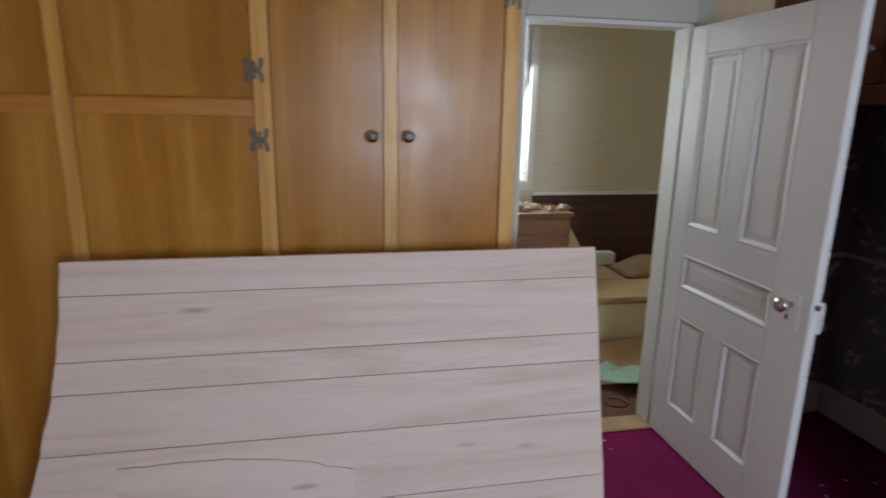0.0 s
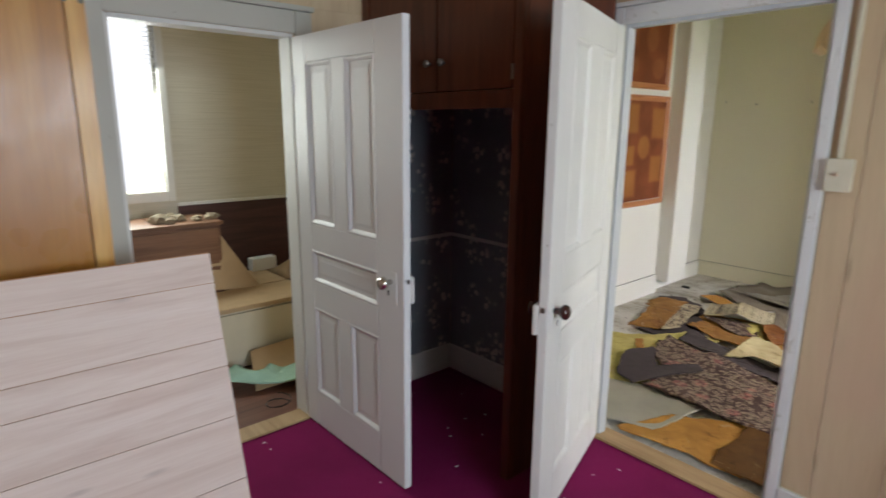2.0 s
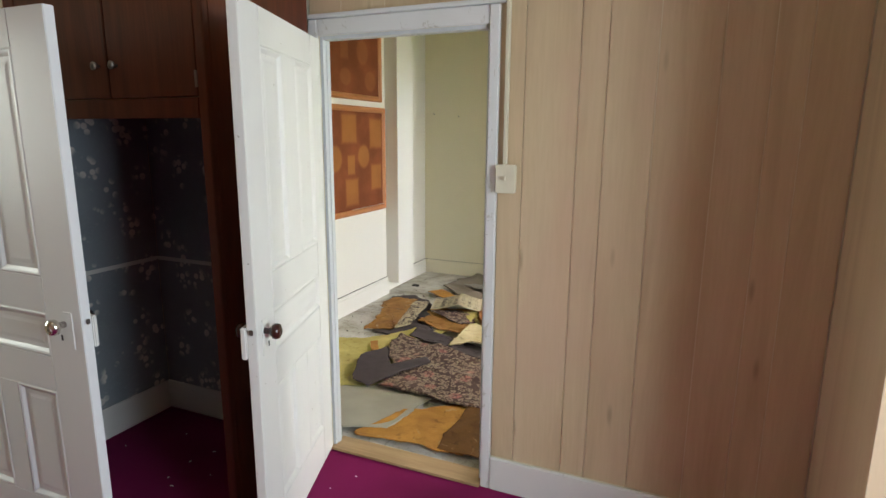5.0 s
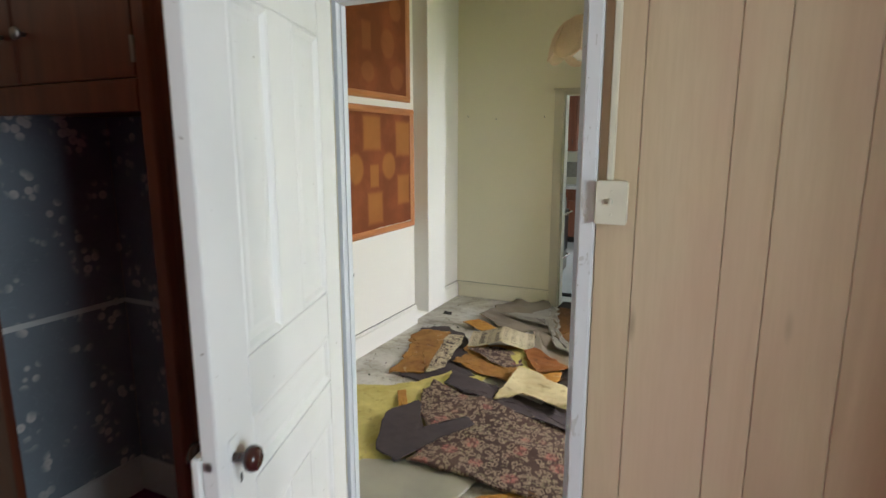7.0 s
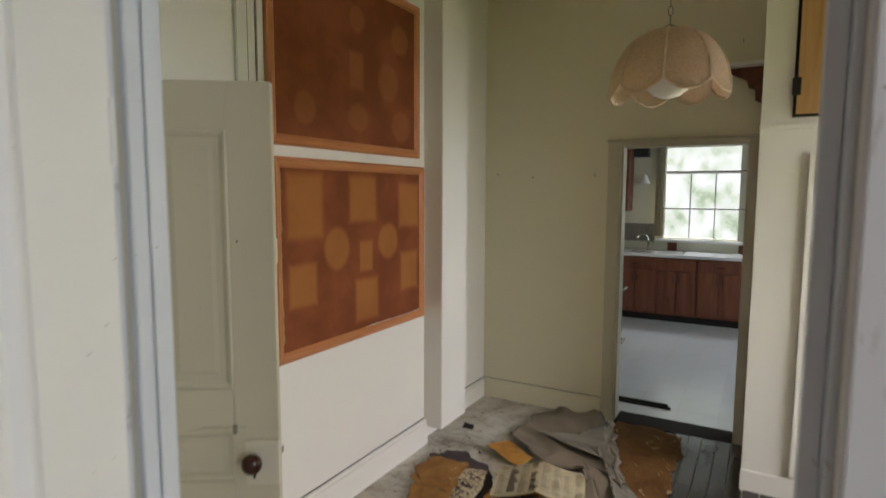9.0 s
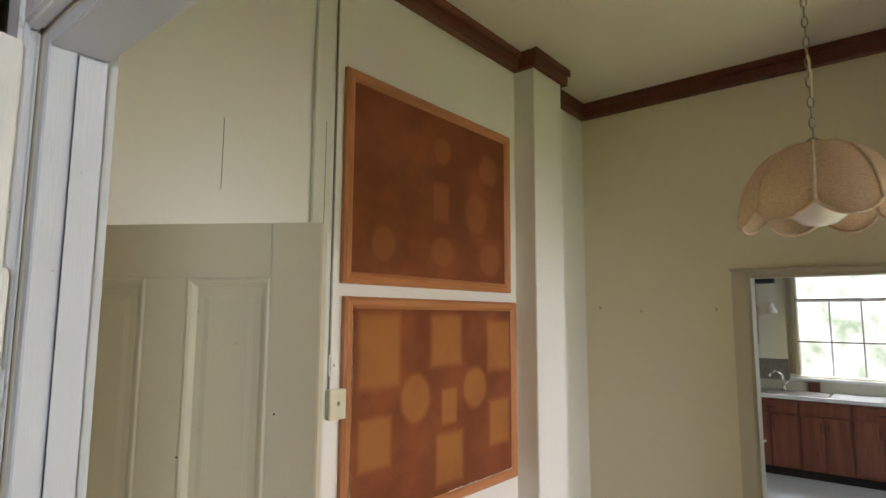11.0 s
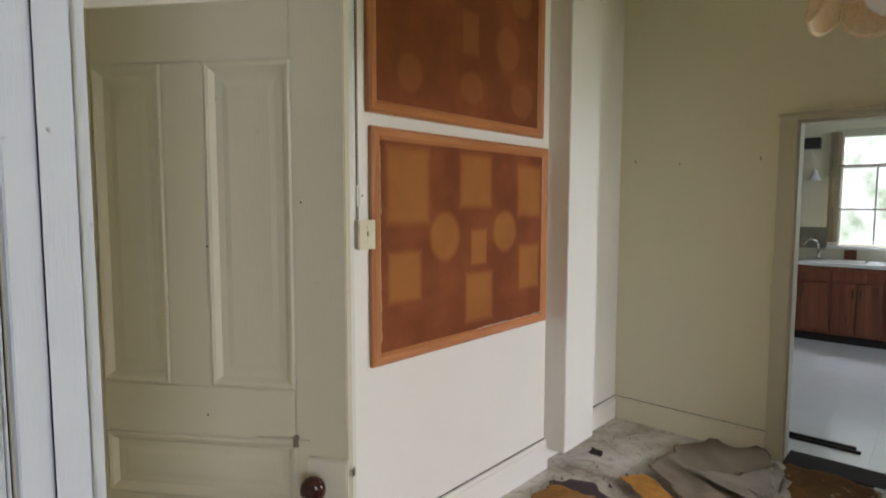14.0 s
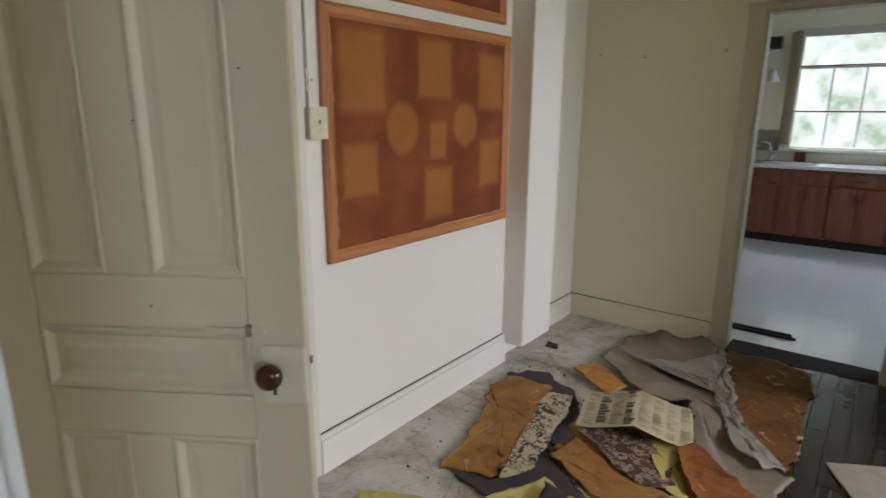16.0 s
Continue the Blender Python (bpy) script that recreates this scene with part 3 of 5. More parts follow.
# ---- doors ----
def panel_door(name, m, width, high, material, label, thick=0.036, side=1, knob="brown", stile=0.105, free=0.105, half=0.05, shift=0.0, lay=(0.17, 0.66, 0.83, 0.97, 1.11, 1.87), knob_at=None):
    """A five-panel door: two tall panels over a lying one over two short ones. u runs from the hinge; the knob is on both faces."""
    d = thing(name, m, label, "door", kind="structure")
    t = thick / 2
    b0, b1, m0, m1, t0, t1 = lay
    centre = (stile + width - free) / 2 + shift
    mid0, mid1 = centre - half, centre + half
    def piece(nm, lo, hi):
        part(nm, boxes((lo, hi), bevel=0.0025), material, d)
    piece("stile", (0, -t, 0.008), (stile, t, high))
    piece("stile", (width - free, -t, 0.008), (width, t, high))
    for z0, z1 in ((0.008, b0), (b1, m0), (m1, t0), (t1, high)):
        piece("rail", (stile + 0.0006, -t + 0.0006, z0), (width - free - 0.0006, t - 0.0006, z1))
    for z0, z1 in ((b0, b1), (t0, t1)):
        piece("mullion", (mid0, -t + 0.0008, z0 + 0.0005), (mid1, t - 0.0008, z1 - 0.0005))
    cells = [(stile, mid0, b0, b1), (mid1, width - free, b0, b1), (stile, width - free, m0, m1), (stile, mid0, t0, t1), (mid1, width - free, t0, t1)]
    for u0, u1, z0, z1 in cells:
        bm = bmesh.new()
        add_box(bm, (u0, -0.005, z0), (u1, 0.005, z1))
        for s in (-1, 1):
            rings = []
            for inset, out in ((0.0, t - 0.0015), (0.006, t + 0.0012), (0.013, t - 0.001), (0.024, 0.0085), (0.04, 0.0085), (0.054, 0.0105)):
                rings.append([bm.verts.new((u, s * out, z)) for u, z in ((u0 + inset, z0 + inset), (u1 - inset, z0 + inset), (u1 - inset, z1 - inset), (u0 + inset, z1 - inset))])
            for a, b in zip(rings, rings[1:]):
                for i in range(4):
                    bm.faces.new((a[i], a[(i + 1) % 4], b[(i + 1) % 4], b[i]))
            bm.faces.new(rings[-1])
        part("panel", bm, material, d)
    ku, kz = knob_at or (width - 0.066, 0.925 if side < 0 else 0.95)
    plate = part("lock_box", boxes(((width - 0.09, -t - 0.016, kz - 0.075), (width + 0.003, -t, kz + 0.055)), bevel=0.003) if side < 0 else
                 boxes(((width - 0.09, -t - 0.003, kz - 0.09), (width - 0.045, -t, kz + 0.045)), ((width - 0.09, t, kz - 0.09), (width - 0.045, t + 0.003, kz + 0.045)), bevel=0.001), LOCK_PAINT if side < 0 else material, d)
    part("latch_bolt", boxes(((width + 0.0045, -0.006, kz + 0.005), (width + 0.009, 0.008, kz + 0.025)), bevel=0.003), STEEL, d)
    for s in (-1, 1):
        prof = [(0.012, 0), (0.011, 0.02), (0.018, 0.028), (0.027, 0.036), (0.029, 0.046), (0.025, 0.057), (0.012, 0.063)]
        bm = lathe([(r, h) for r, h in prof], 20, "y")
        bmesh.ops.transform(bm, matrix=Matrix.Translation((ku, s * -0.0 + (-(t) if s > 0 else t), kz)) @ Matrix.Diagonal((1, s, 1, 1)), verts=bm.verts[:])
        part("knob", bm, BROWN_KNOB if knob == "brown" else CHROME, d, "dark brown porcelain knob" if knob == "brown" else "tarnished chrome knob", True)
        kh = boxes(((ku - 0.004, s * (t + 0.0165) - 0.0008, kz - 0.055), (ku + 0.004, s * (t + 0.0165) + 0.0008, kz - 0.035)))
        part("keyhole", kh, BLACK, d)
    if side > 0:
        y0, y1 = (t, t + 0.017) if knob == "chrome" else (-t - 0.021, -t)
        part("rim_lock", boxes(((width - 0.1, y0 + 0.0005 * (y0 > 0), kz - 0.085), (width + 0.006, y1 - 0.0005 * (y0 < 0), kz + 0.03)), bevel=0.004), WHITE_OLD, d, "painted-over rim lock")
    for z in (0.25, 1.72):
        part("hinge", boxes(((-0.004, -t - 0.005, z), (0.006, t + 0.003, z + 0.09)), bevel=0.002), material, d)
    return d


panel_door("door_1", pose(2.106, 2.755, 0.004, 0, 0, -89.2), 0.86, 1.99, WHITE_DOOR, "white painted five-panel door, standing open over the carpet", knob="chrome", stile=0.12, free=0.182, half=0.055, lay=(0.2, 0.672, 0.808, 0.972, 1.105, 1.868), knob_at=(0.775, 0.945))
ang = math.degrees(math.atan2(1.31 - 1.615, 2.27 - 3.165))
panel_door("door_2", pose(3.134, 1.629, 0.004, 0, 0, ang), 0.862, 2.02, WHITE_OLD, "chipped white five-panel door, open, with a brown knob", stile=0.14, free=0.16, half=0.074, shift=0.004, lay=(0.19, 0.675, 0.808, 0.968, 1.11, 1.895), knob_at=(0.8, 0.92))
ang3 = math.degrees(math.atan2(-0.833, 0.553))
panel_door("door_3", pose(3.428, 2.668, 0.004, 0, 0, ang3), 0.745, 1.985, CREAM_DOOR, "cream painted five-panel door with a rim lock, standing open", side=-1, stile=0.146, free=0.12, half=0.051, shift=-0.015, lay=(0.2, 0.748, 0.857, 1.008, 1.128, 1.858))

# ---- wardrobe ----
FY = 2.468
ward = thing("wardrobe", pose(0, 0, 0), "built-in amber plywood wardrobe with pine strips", "wardrobe")
part("body", boxes(((-1.79, FY + 0.02, 0), (1.186, YA - 0.02, 2.95))), PLY, ward)
for x, w in ((-1.2, 0.025), (-0.4, 0.025), (0.245, 0.03), (0.697, 0.026), (1.156, 0.03)):
    part("stile", boxes(((x - w, FY - 0.012, 0), (x + w, FY + 0.0195, 2.95)), bevel=0.003), PINE, ward, "yellow pine strip")
for x0, x1 in ((-1.174, -0.426), (-0.374, 0.214)):
    part("rail", boxes(((x0, FY + 0.009, 1.5785), (x1, FY + 0.0195, 1.634)), bevel=0.003), PINE_X, ward)
for x0, x1, z0, z1 in ((-1.172, -0.428, 0.08, 1.578), (-1.172, -0.428, 1.643, 2.9), (-0.372, 0.212, 0.08, 1.578), (-0.372, 0.212, 1.643, 2.9), (0.278, 0.668, 0.08, 2.9), (0.726, 1.123, 0.08, 2.9), (-1.78, -1.228, 0.08, 2.9)):
    part("door", boxes(((x0, FY - 0.002, z0), (x1, FY + 0.019, z1)), bevel=0.003), PLY, ward)
for x in (0.628, 0.763):
    k = part("knob", lathe([(0.008, 0), (0.008, 0.014), (0.02, 0.018), (0.024, 0.027), (0.018, 0.036), (0.006, 0.038)], 20, "y"), CHROME, ward, "round metal knob with a dark ring", True)
    k.location = (x, FY - 0.002, 1.512)
    c = part("cap", lathe([(0.013, 0.0375), (0.011, 0.0405), (0.004, 0.041)], 16, "y"), BLACK, k)


def butterfly_hinge(x, z):
    h = part("hinge", boxes(((x - 0.0055, FY - 0.02, z - 0.03), (x + 0.0055, FY - 0.0125, z + 0.03)), bevel=0.001), HINGE, ward, "tarnished butterfly hinge")
    for s in (-1, 1):
        wing = [(0.006, -0.01), (0.015, -0.012), (0.017, -0.038), (0.026, -0.043), (0.034, -0.036), (0.03, -0.012), (0.022, 0), (0.03, 0.012), (0.034, 0.036), (0.026, 0.043), (0.017, 0.038), (0.015, 0.012), (0.006, 0.01)]
        bm = bmesh.new()
        a = [bm.verts.new((x + s * u, FY - 0.0152, z + v)) for u, v in wing]
        b = [bm.verts.new((x + s * u, FY - 0.0125, z + v)) for u, v in wing]
        bm.faces.new(a)
        bm.faces.new(b[::-1])
        for i in range(len(a)):
            k = (i + 1) % len(a)
            bm.faces.new((a[k], a[i], b[i], b[k]))
        part("leaf", bm, HINGE, h)


for x, z in ((0.222, 1.735), (0.228, 1.495), (0.245, 2.02), (1.15, 2.02)):
    butterfly_hinge(x, z)

# ---- leaning grooved board ----
def sheet_piece(outline):
    """A flat piece 8 mm thick from an outline of x, z."""
    bm = bmesh.new()
    fr = [bm.verts.new((x, 0, z)) for x, z in outline]
    bk = [bm.verts.new((x, 0.007, z)) for x, z in outline]
    bm.faces.new(fr)
    bm.faces.new(bk[::-1])
    for i in range(len(fr)):
        j = (i + 1) % len(fr)
        bm.faces.new((fr[j], fr[i], bk[i], bk[j]))
    return bm


def board_left(z):
    return -0.405 - 0.17 * max(0, 1.14 - z) ** 2 - 0.012 * noise.noise((0, 0, z * 8)) - 0.003 * noise.noise((4, 0, z * 40))


board = thing("wall_board", pose(0.0, 2.015, 0.004, -14.5, 0, 0.0), "pale pinkish grooved wood sheet leaning on the wardrobe", "board")
TOP = 1.137
zs = [0.0, 0.155, 0.261, 0.504, 0.7, 0.806, 1.022, TOP]
for z0, z1 in zip(zs, zs[1:]):
    lo, hi = z0 + 0.0014, z1 - 0.0014
    outline = [(board_left(lo + (hi - lo) * i / 14), lo + (hi - lo) * i / 14) for i in range(15)] + [(1.475, hi), (1.475, lo)]
    part("plank", sheet_piece(outline), PALE_BOARD, board)
part("backing", boxes(((-0.38, 0.0075, 0.002), (1.4745, 0.011, TOP + 0.003))), BOARD_EDGE, board, "raw brown edge and back of the sheet")
bat = thing("board_offcut", pose(0, 2.003, 0.004, -14.5, 0, 0), "torn pale board offcut leaning on the larger sheet", "board")
pts = [(-0.25, 0.0)]
for i in range(25):
    x = -0.24 + i * 0.032
    pts.append((x, 0.455 - 0.3 * max(0, x - 0.02) ** 2 - 0.006 * (i % 9 == 3) + 0.006 * noise.noise((x * 12, 2, 0))))
pts += [(0.62, 0.0)]
part("plank", sheet_piece([(x, max(z, 0.232)) for x, z in pts[1:-1]] + [(0.53, 0.232), (-0.24, 0.232)][::1]), PALE_BOARD, bat)
part("plank", sheet_piece([(-0.25, 0.0), (-0.243, 0.229), (0.53, 0.229), (0.62, 0.0)]), PALE_BOARD, bat)

# ---- closet ----
CX, CY = 2.5, 1.655
clo = thing("closet", pose(0, 0, 0), "dark stained corner closet with a cupboard over its open front", "closet")
part("post", boxes(((CX, CY, 0), (CX + 0.03, CY + 0.045, HIGH)), bevel=0.003), DARK_WOOD, clo)
part("post", boxes(((CX, YA - 0.07, 1.6605), (CX + 0.03, YA - 0.002, HIGH)), bevel=0.003), DARK_WOOD, clo)
part("side_board", boxes(((CX + 0.001, 2.482, 0), (CX + 0.028, YA - 0.002, 1.6595)), bevel=0.003), DARK_WOOD, clo)
part("lintel", boxes(((CX, CY + 0.0455, 1.66), (CX + 0.03, YA - 0.0705, 1.735)), bevel=0.003), DARK_WOOD, clo)
part("shelf", boxes(((CX + 0.031, CY + 0.02, 1.69), (XB - 0.004, YA - 0.004, 1.72))), DARK_WOOD, clo)
part("side_panel", boxes(((CX + 0.0305, CY, 0), (XB - 0.034, CY + 0.018, HIGH)), bevel=0.002), DARK_WOOD, clo)
for y0, y1, ky in ((CY + 0.048, 2.163, 2.115), (2.17, YA - 0.073, 2.215)):
    dr = part("cupboard_door", boxes(((CX + 0.002, y0, 1.738), (CX + 0.022, y1, 2.75)), bevel=0.003), DARK_WOOD, clo)
    k = part("knob", lathe([(0.006, 0), (0.006, -0.012), (0.015, -0.018), (0.017, -0.026), (0.008, -0.032)], 16, "x"), STEEL, dr, "small tarnished knob", True)
    k.location = (CX + 0.002, ky, 1.862)
part("hinge", boxes(((CX - 0.004, CY + 0.04, 1.77), (CX, CY + 0.054, 1.83)), bevel=0.001), STEEL, clo)
part("hinge", boxes(((CX - 0.004, CY + 0.04, 2.5), (CX, CY + 0.054, 2.56)), bevel=0.001), STEEL, clo)
part("header", boxes(((CX, CY + 0.0455, 2.752), (CX + 0.03, YA - 0.0705, HIGH))), DARK_WOOD, clo)
struct("wallpaper", boxes(((CX + 0.032, YA - 0.003, 0), (XB - 0.006, YA + 0.005, 1.688)), ((XB - 0.005, CY + 0.02, 0), (XB + 0.005, YA - 0.004, 1.688))), WALLPAPER, "dull blue floral wallpaper inside the closet", "wallpaper")
trims("baseboard_closet", "white painted closet baseboard", "baseboard", WHITE_OLD, ((CX + 0.032, YA - 0.018, 0), (XB - 0.022, YA - 0.0035, 0.17)), ((XB - 0.02, CY + 0.02, 0), (XB - 0.0055, YA - 0.0035, 0.17)))
trims("dado_rail", "thin white rail across the wallpaper", "rail", WHITE_OLD, ((CX + 0.032, YA - 0.013, 0.9), (XB - 0.015, YA - 0.0035, 0.922)), ((XB - 0.014, CY + 0.02, 0.9), (XB - 0.0055, YA - 0.0035, 0.922)))


# ---- switches ----
def switch(m, label):
    s = thing("light_switch", m, label, "light switch")
    part("box", boxes(((-0.04, -0.03, -0.057), (0.04, 0, 0.057)), bevel=0.004), IVORY, s)
    part("cover_plate", boxes(((-0.0405, -0.034, -0.0575), (0.0405, -0.0302, 0.0575)), bevel=0.0015), IVORY, s)
    part("toggle", boxes(((-0.005, -0.047, -0.004), (0.005, -0.0342, 0.012)), bevel=0.002), IVORY, s)
    for z in (-0.03, 0.03):
        bm = lathe([(0.0035, 0.034), (0.003, 0.0358)], 10, "y")
        bmesh.ops.translate(bm, vec=(0, 0, z), verts=bm.verts[:])
        part("screw", bm, IVORY, s)
    return s


switch(pose(XB - 0.004, 0.712, 1.43, 0, 0, -90), "ivory surface-mounted toggle switch on the panelling")
trims("conduit_bedroom", "cream painted wire moulding above the switch", "conduit", IVORY, ((XB - 0.02, 0.712, 1.488), (XB - 0.0045, 0.73, HIGH)), bevel=0.003)
switch(pose(4.49, 2.784, 1.43, 0, 0, 0), "ivory surface-mounted toggle switch beside the pinboards")
trims("conduit_dining", "thin grey wire down the white wall", "conduit", STEEL, ((4.462, 2.777, 1.488), (4.47, 2.784, HIGH)), bevel=0.001)
cn = thing("wire_connector", pose(4.478, 2.784, 1.58), "small white plastic connector on the wire", "connector")
part("case", boxes(((-0.018, -0.016, -0.045), (0.018, 0, 0.045)), bevel=0.006), DINING_WHITE, cn)
part("screw", boxes(((-0.004, -0.018, -0.004), (0.004, -0.0162, 0.004)), bevel=0.001), STEEL, cn)
trims("casing_white", "flat white casing strip beside the pinboards", "casing", WHITE_OLD, ((4.35, 2.768, 0), (4.44, 2.784, HIGH)))

# ---- dining room ----
trims("baseboard_north", "white painted dining room baseboard", "baseboard", DINING_WHITE, ((4.441, 2.763, 0), (5.859, 2.784, 0.155)), ((4.441, 2.768, 0.1555), (5.859, 2.784, 0.178)), bevel=0.003)
trims("baseboard_corner", "white painted baseboard beside the column", "baseboard", DINING_WHITE, ((5.861, 2.822, 0), (XK - 0.024, 2.844, 0.135)), ((5.861, 2.828, 0.1355), (XK - 0.024, 2.844, 0.155)), bevel=0.003)
trims("baseboard_east", "cream painted baseboard beside the kitchen doorway", "baseboard", DINING_WALL, ((XK - 0.022, DK1 + 0.092, 0), (XK - 0.001, 2.82, 0.135)), ((XK - 0.017, DK1 + 0.092, 0.1355), (XK - 0.001, 2.82, 0.155)), bevel=0.003)
# black strips on the wall stand in for the shade in the baseboard gap
trims("baseboard_gap_shade", "dark strip for the shaded gap along the top of the baseboard", "baseboard", DARK_TRIM,
      ((4.441, 2.779, 0.179), (5.845, 2.7838, 0.182)), ((6.19, 2.839, 0.156), (XK - 0.003, 2.8438, 0.1585)), ((XK - 0.006, DK1 + 0.092, 0.156), (XK - 0.001, 2.838, 0.1585)), bevel=0.0)
struct("column", boxes(((5.845, 2.648, 0.125), (6.187, 2.843, HIGH)), bevel=0.004), DINING_WHITE, "boxed white column standing proud of the wall", "column")
struct("crown_moulding", boxes(((XB2, 2.725, 3.25), (5.807, 2.784, HIGH)), ((XB2, 2.705, 3.31), (5.807, 2.7245, HIGH)), ((5.808, 2.612, 3.25), (6.224, 2.6475, HIGH)), ((5.808, 2.648, 3.25), (5.8445, 2.784, HIGH)), ((6.1875, 2.648, 3.25), (6.224, 2.843, HIGH)),
       ((5.795, 2.598, 3.31), (6.237, 2.6115, HIGH)), ((6.2245, 2.785, 3.25), (XK - 0.06, 2.8435, HIGH)), ((XK - 0.0595, 0.91, 3.25), (XK - 0.001, 2.8435, HIGH)), ((XK - 0.08, 0.91, 3.31), (XK - 0.06, 2.7845, HIGH)), bevel=0.005), CROWN, "dark brown wooden crown moulding", "moulding")
trims("casing_kitchen", "cream painted casing of the kitchen doorway", "casing", CREAM_DOOR,
      ((XK - 0.02, DK1, 0), (XK - 0.001, DK1 + 0.09, DKH + 0.03)), ((XK - 0.02, DK0 - 0.05, 0), (XK - 0.001, DK0, DKH + 0.03)), ((XK - 0.019, DK0, DKH), (XK - 0.001, DK1, DKH + 0.03)), ((XK - 0.032, DK0 - 0.05, DKH + 0.031), (XK - 0.001, DK1 + 0.1, DKH + 0.045)))
trims("jamb_kitchen", "cream painted kitchen door lining", "casing", CREAM_DOOR, ((XK, DK1 - 0.014, 0), (XK2, DK1, DKH)), ((XK, DK0, 0), (XK2, DK0 + 0.014, DKH)), ((XK, DK0 + 0.0145, DKH - 0.014), (XK2, DK1 - 0.0145, DKH)))
trims("threshold_kitchen", "blackened kitchen threshold", "threshold", DARK_TRIM, ((XK - 0.05, DK0 + 0.015, 0.002), (XK2 + 0.06, DK1 - 0.015, 0.014)))


def pinboard(x0, x1, z0, z1, cloth, label, w=0.05):
    y = 2.784
    b = thing("pinboard", pose(0, 0, 0), label, "pinboard", "pinboards")
    part("cloth", boxes(((x0 + 0.02, y - 0.012, z0 + 0.02), (x1 - 0.02, y - 0.001, z1 - 0.02))), cloth, b, "faded brown cloth with paler shapes")
    for nm, a, mat in (("rail", z0, FRAME_WOOD), ("rail", z1, FRAME_WOOD)):
        s = 1 if a == z0 else -1
        bm = bmesh.new()
        prof = [(0.0, 0.0), (0.0, 0.02), (w * 0.25, 0.03), (w * 0.7, 0.024), (w, 0.0125), (w, 0.0)]
        rows = [[bm.verts.new((x0 + p, y - d, a + s * p)), bm.verts.new((x1 - p, y - d, a + s * p))] for p, d in prof]
        for p, q in zip(rows, rows[1:]):
            bm.faces.new((p[0], p[1], q[1], q[0]))
        part(nm, bm, mat, b)
    for a in (x0, x1):
        s = 1 if a == x0 else -1
        bm = bmesh.new()
        prof = [(0.0, 0.0), (0.0, 0.02), (w * 0.25, 0.03), (w * 0.7, 0.024), (w, 0.0125), (w, 0.0)]
        rows = [[bm.verts.new((a + s * p, y - d, z0 + p)), bm.verts.new((a + s * p, y - d, z1 - p))] for p, d in prof]
        for p, q in zip(rows, rows[1:]):
            bm.faces.new((p[0], p[1], q[1], q[0]))
        part("stile", bm, FRAME_WOOD_Z, b)
    return b


low = pinboard(4.525, 5.812, 0.89, 1.853, BOARD_LOW, "large framed brown pinboard with pale ghost shapes")
pinboard(4.51, 5.756, 1.905, 2.82, BOARD_HIGH, "upper framed dark brown pinboard with faint ghost shapes")
def ragged(a, b, across, seed):
    """A thin torn fringe between two points on the cloth."""
    n = 40
    bm = bmesh.new()
    one, two = [], []
    for i in range(n + 1):
        u = i / n
        x, z = a[0] + (b[0] - a[0]) * u, a[1] + (b[1] - a[1]) * u
        w = 0.003 + 0.012 * abs(noise.noise((u * 14, seed, 0)))
        one.append(bm.verts.new((x, 2.7705, z)))
        two.append(bm.verts.new((x + across[0] * w, 2.7695, z + across[1] * w)))
    for i in range(n):
        bm.faces.new((one[i], one[i + 1], two[i + 1], two[i]))
    bmesh.ops.solidify(bm, geom=bm.faces[:], thickness=0.0015)
    return bm


part("torn_edge", ragged((4.573, 0.98), (4.573, 1.78), (1, 0), 1), CREAM_LINO, low, "ragged pale edge of torn cloth")
part("torn_edge", ragged((5.2, 0.938), (5.77, 0.938), (0, 1), 2), WHITE_OLD, low, "ragged pale edge of torn cloth")

for y, z in ((2.727, 1.836), (2.43, 1.81), (1.953, 1.821), (1.03, 2.66)):
    h = thing("wall_hook", pose(XK - 0.001, y, z), "small rusty nail hook in the wall", "hook", "hooks on the cream wall")
    part("nail", tube([(0, 0, 0), (-0.02, 0, -0.004), (-0.026, 0, 0.006), (-0.027, 0, 0.014)], 0.0035), STEEL, h)

# cracks in the boarding above the cream door
for lo, hi in (((3.979, 2.7838, 2.2), (3.981, 2.7845, 2.45)), ((4.407, 2.7673, 2.1), (4.409, 2.768, 2.55))):
    part("crack", boxes((lo, hi)), DARK_TRIM, bpy.data.objects["wall_dining_north"])

# built-in cupboard beside the kitchen doorway
cup = thing("wall_cupboard", pose(0, 0, 0), "white built-in cupboard with a tan upper door", "cupboard")
part("body", boxes(((6.23, -0.98, 0), (6.86, 0.9, HIGH - 0.003)), bevel=0.004), DINING_WHITE, cup)
part("ledge", boxes(((6.205, -0.98, 2.03), (6.2295, 0.905, 2.058)), bevel=0.004), DINING_WHITE, cup)
part("opening_edge", boxes(((6.222, -0.3, 2.09), (6.2295, 0.757, HIGH - 0.2))), DARK_TRIM, cup)
cd = part("door", boxes(((6.204, -0.29, 2.105), (6.221, 0.742, HIGH - 0.21)), bevel=0.003), TAN_WOOD, cup)
part("hinge", boxes(((6.198, 0.725, 2.2), (6.2035, 0.765, 2.29)), bevel=0.001), BLACK, cd)
part("lower_door", boxes(((6.205, -0.35, 0.15), (6.2295, 0.668, 1.9)), bevel=0.004), DINING_WHITE, cup)
part("plinth", boxes(((6.215, -0.98, 0), (6.2295, 0.903, 0.13)), bevel=0.003), DINING_WHITE, cup)
sh = thing("corner_shelf", pose(0, 0, 0), "small dark brown shelf with a scrolled bracket", "shelf")
part("board", boxes(((6.76, 0.903, 2.49), (XK - 0.002, 1.12, 2.512)), bevel=0.003), DINING_WHITE, sh)
bm = bmesh.new()
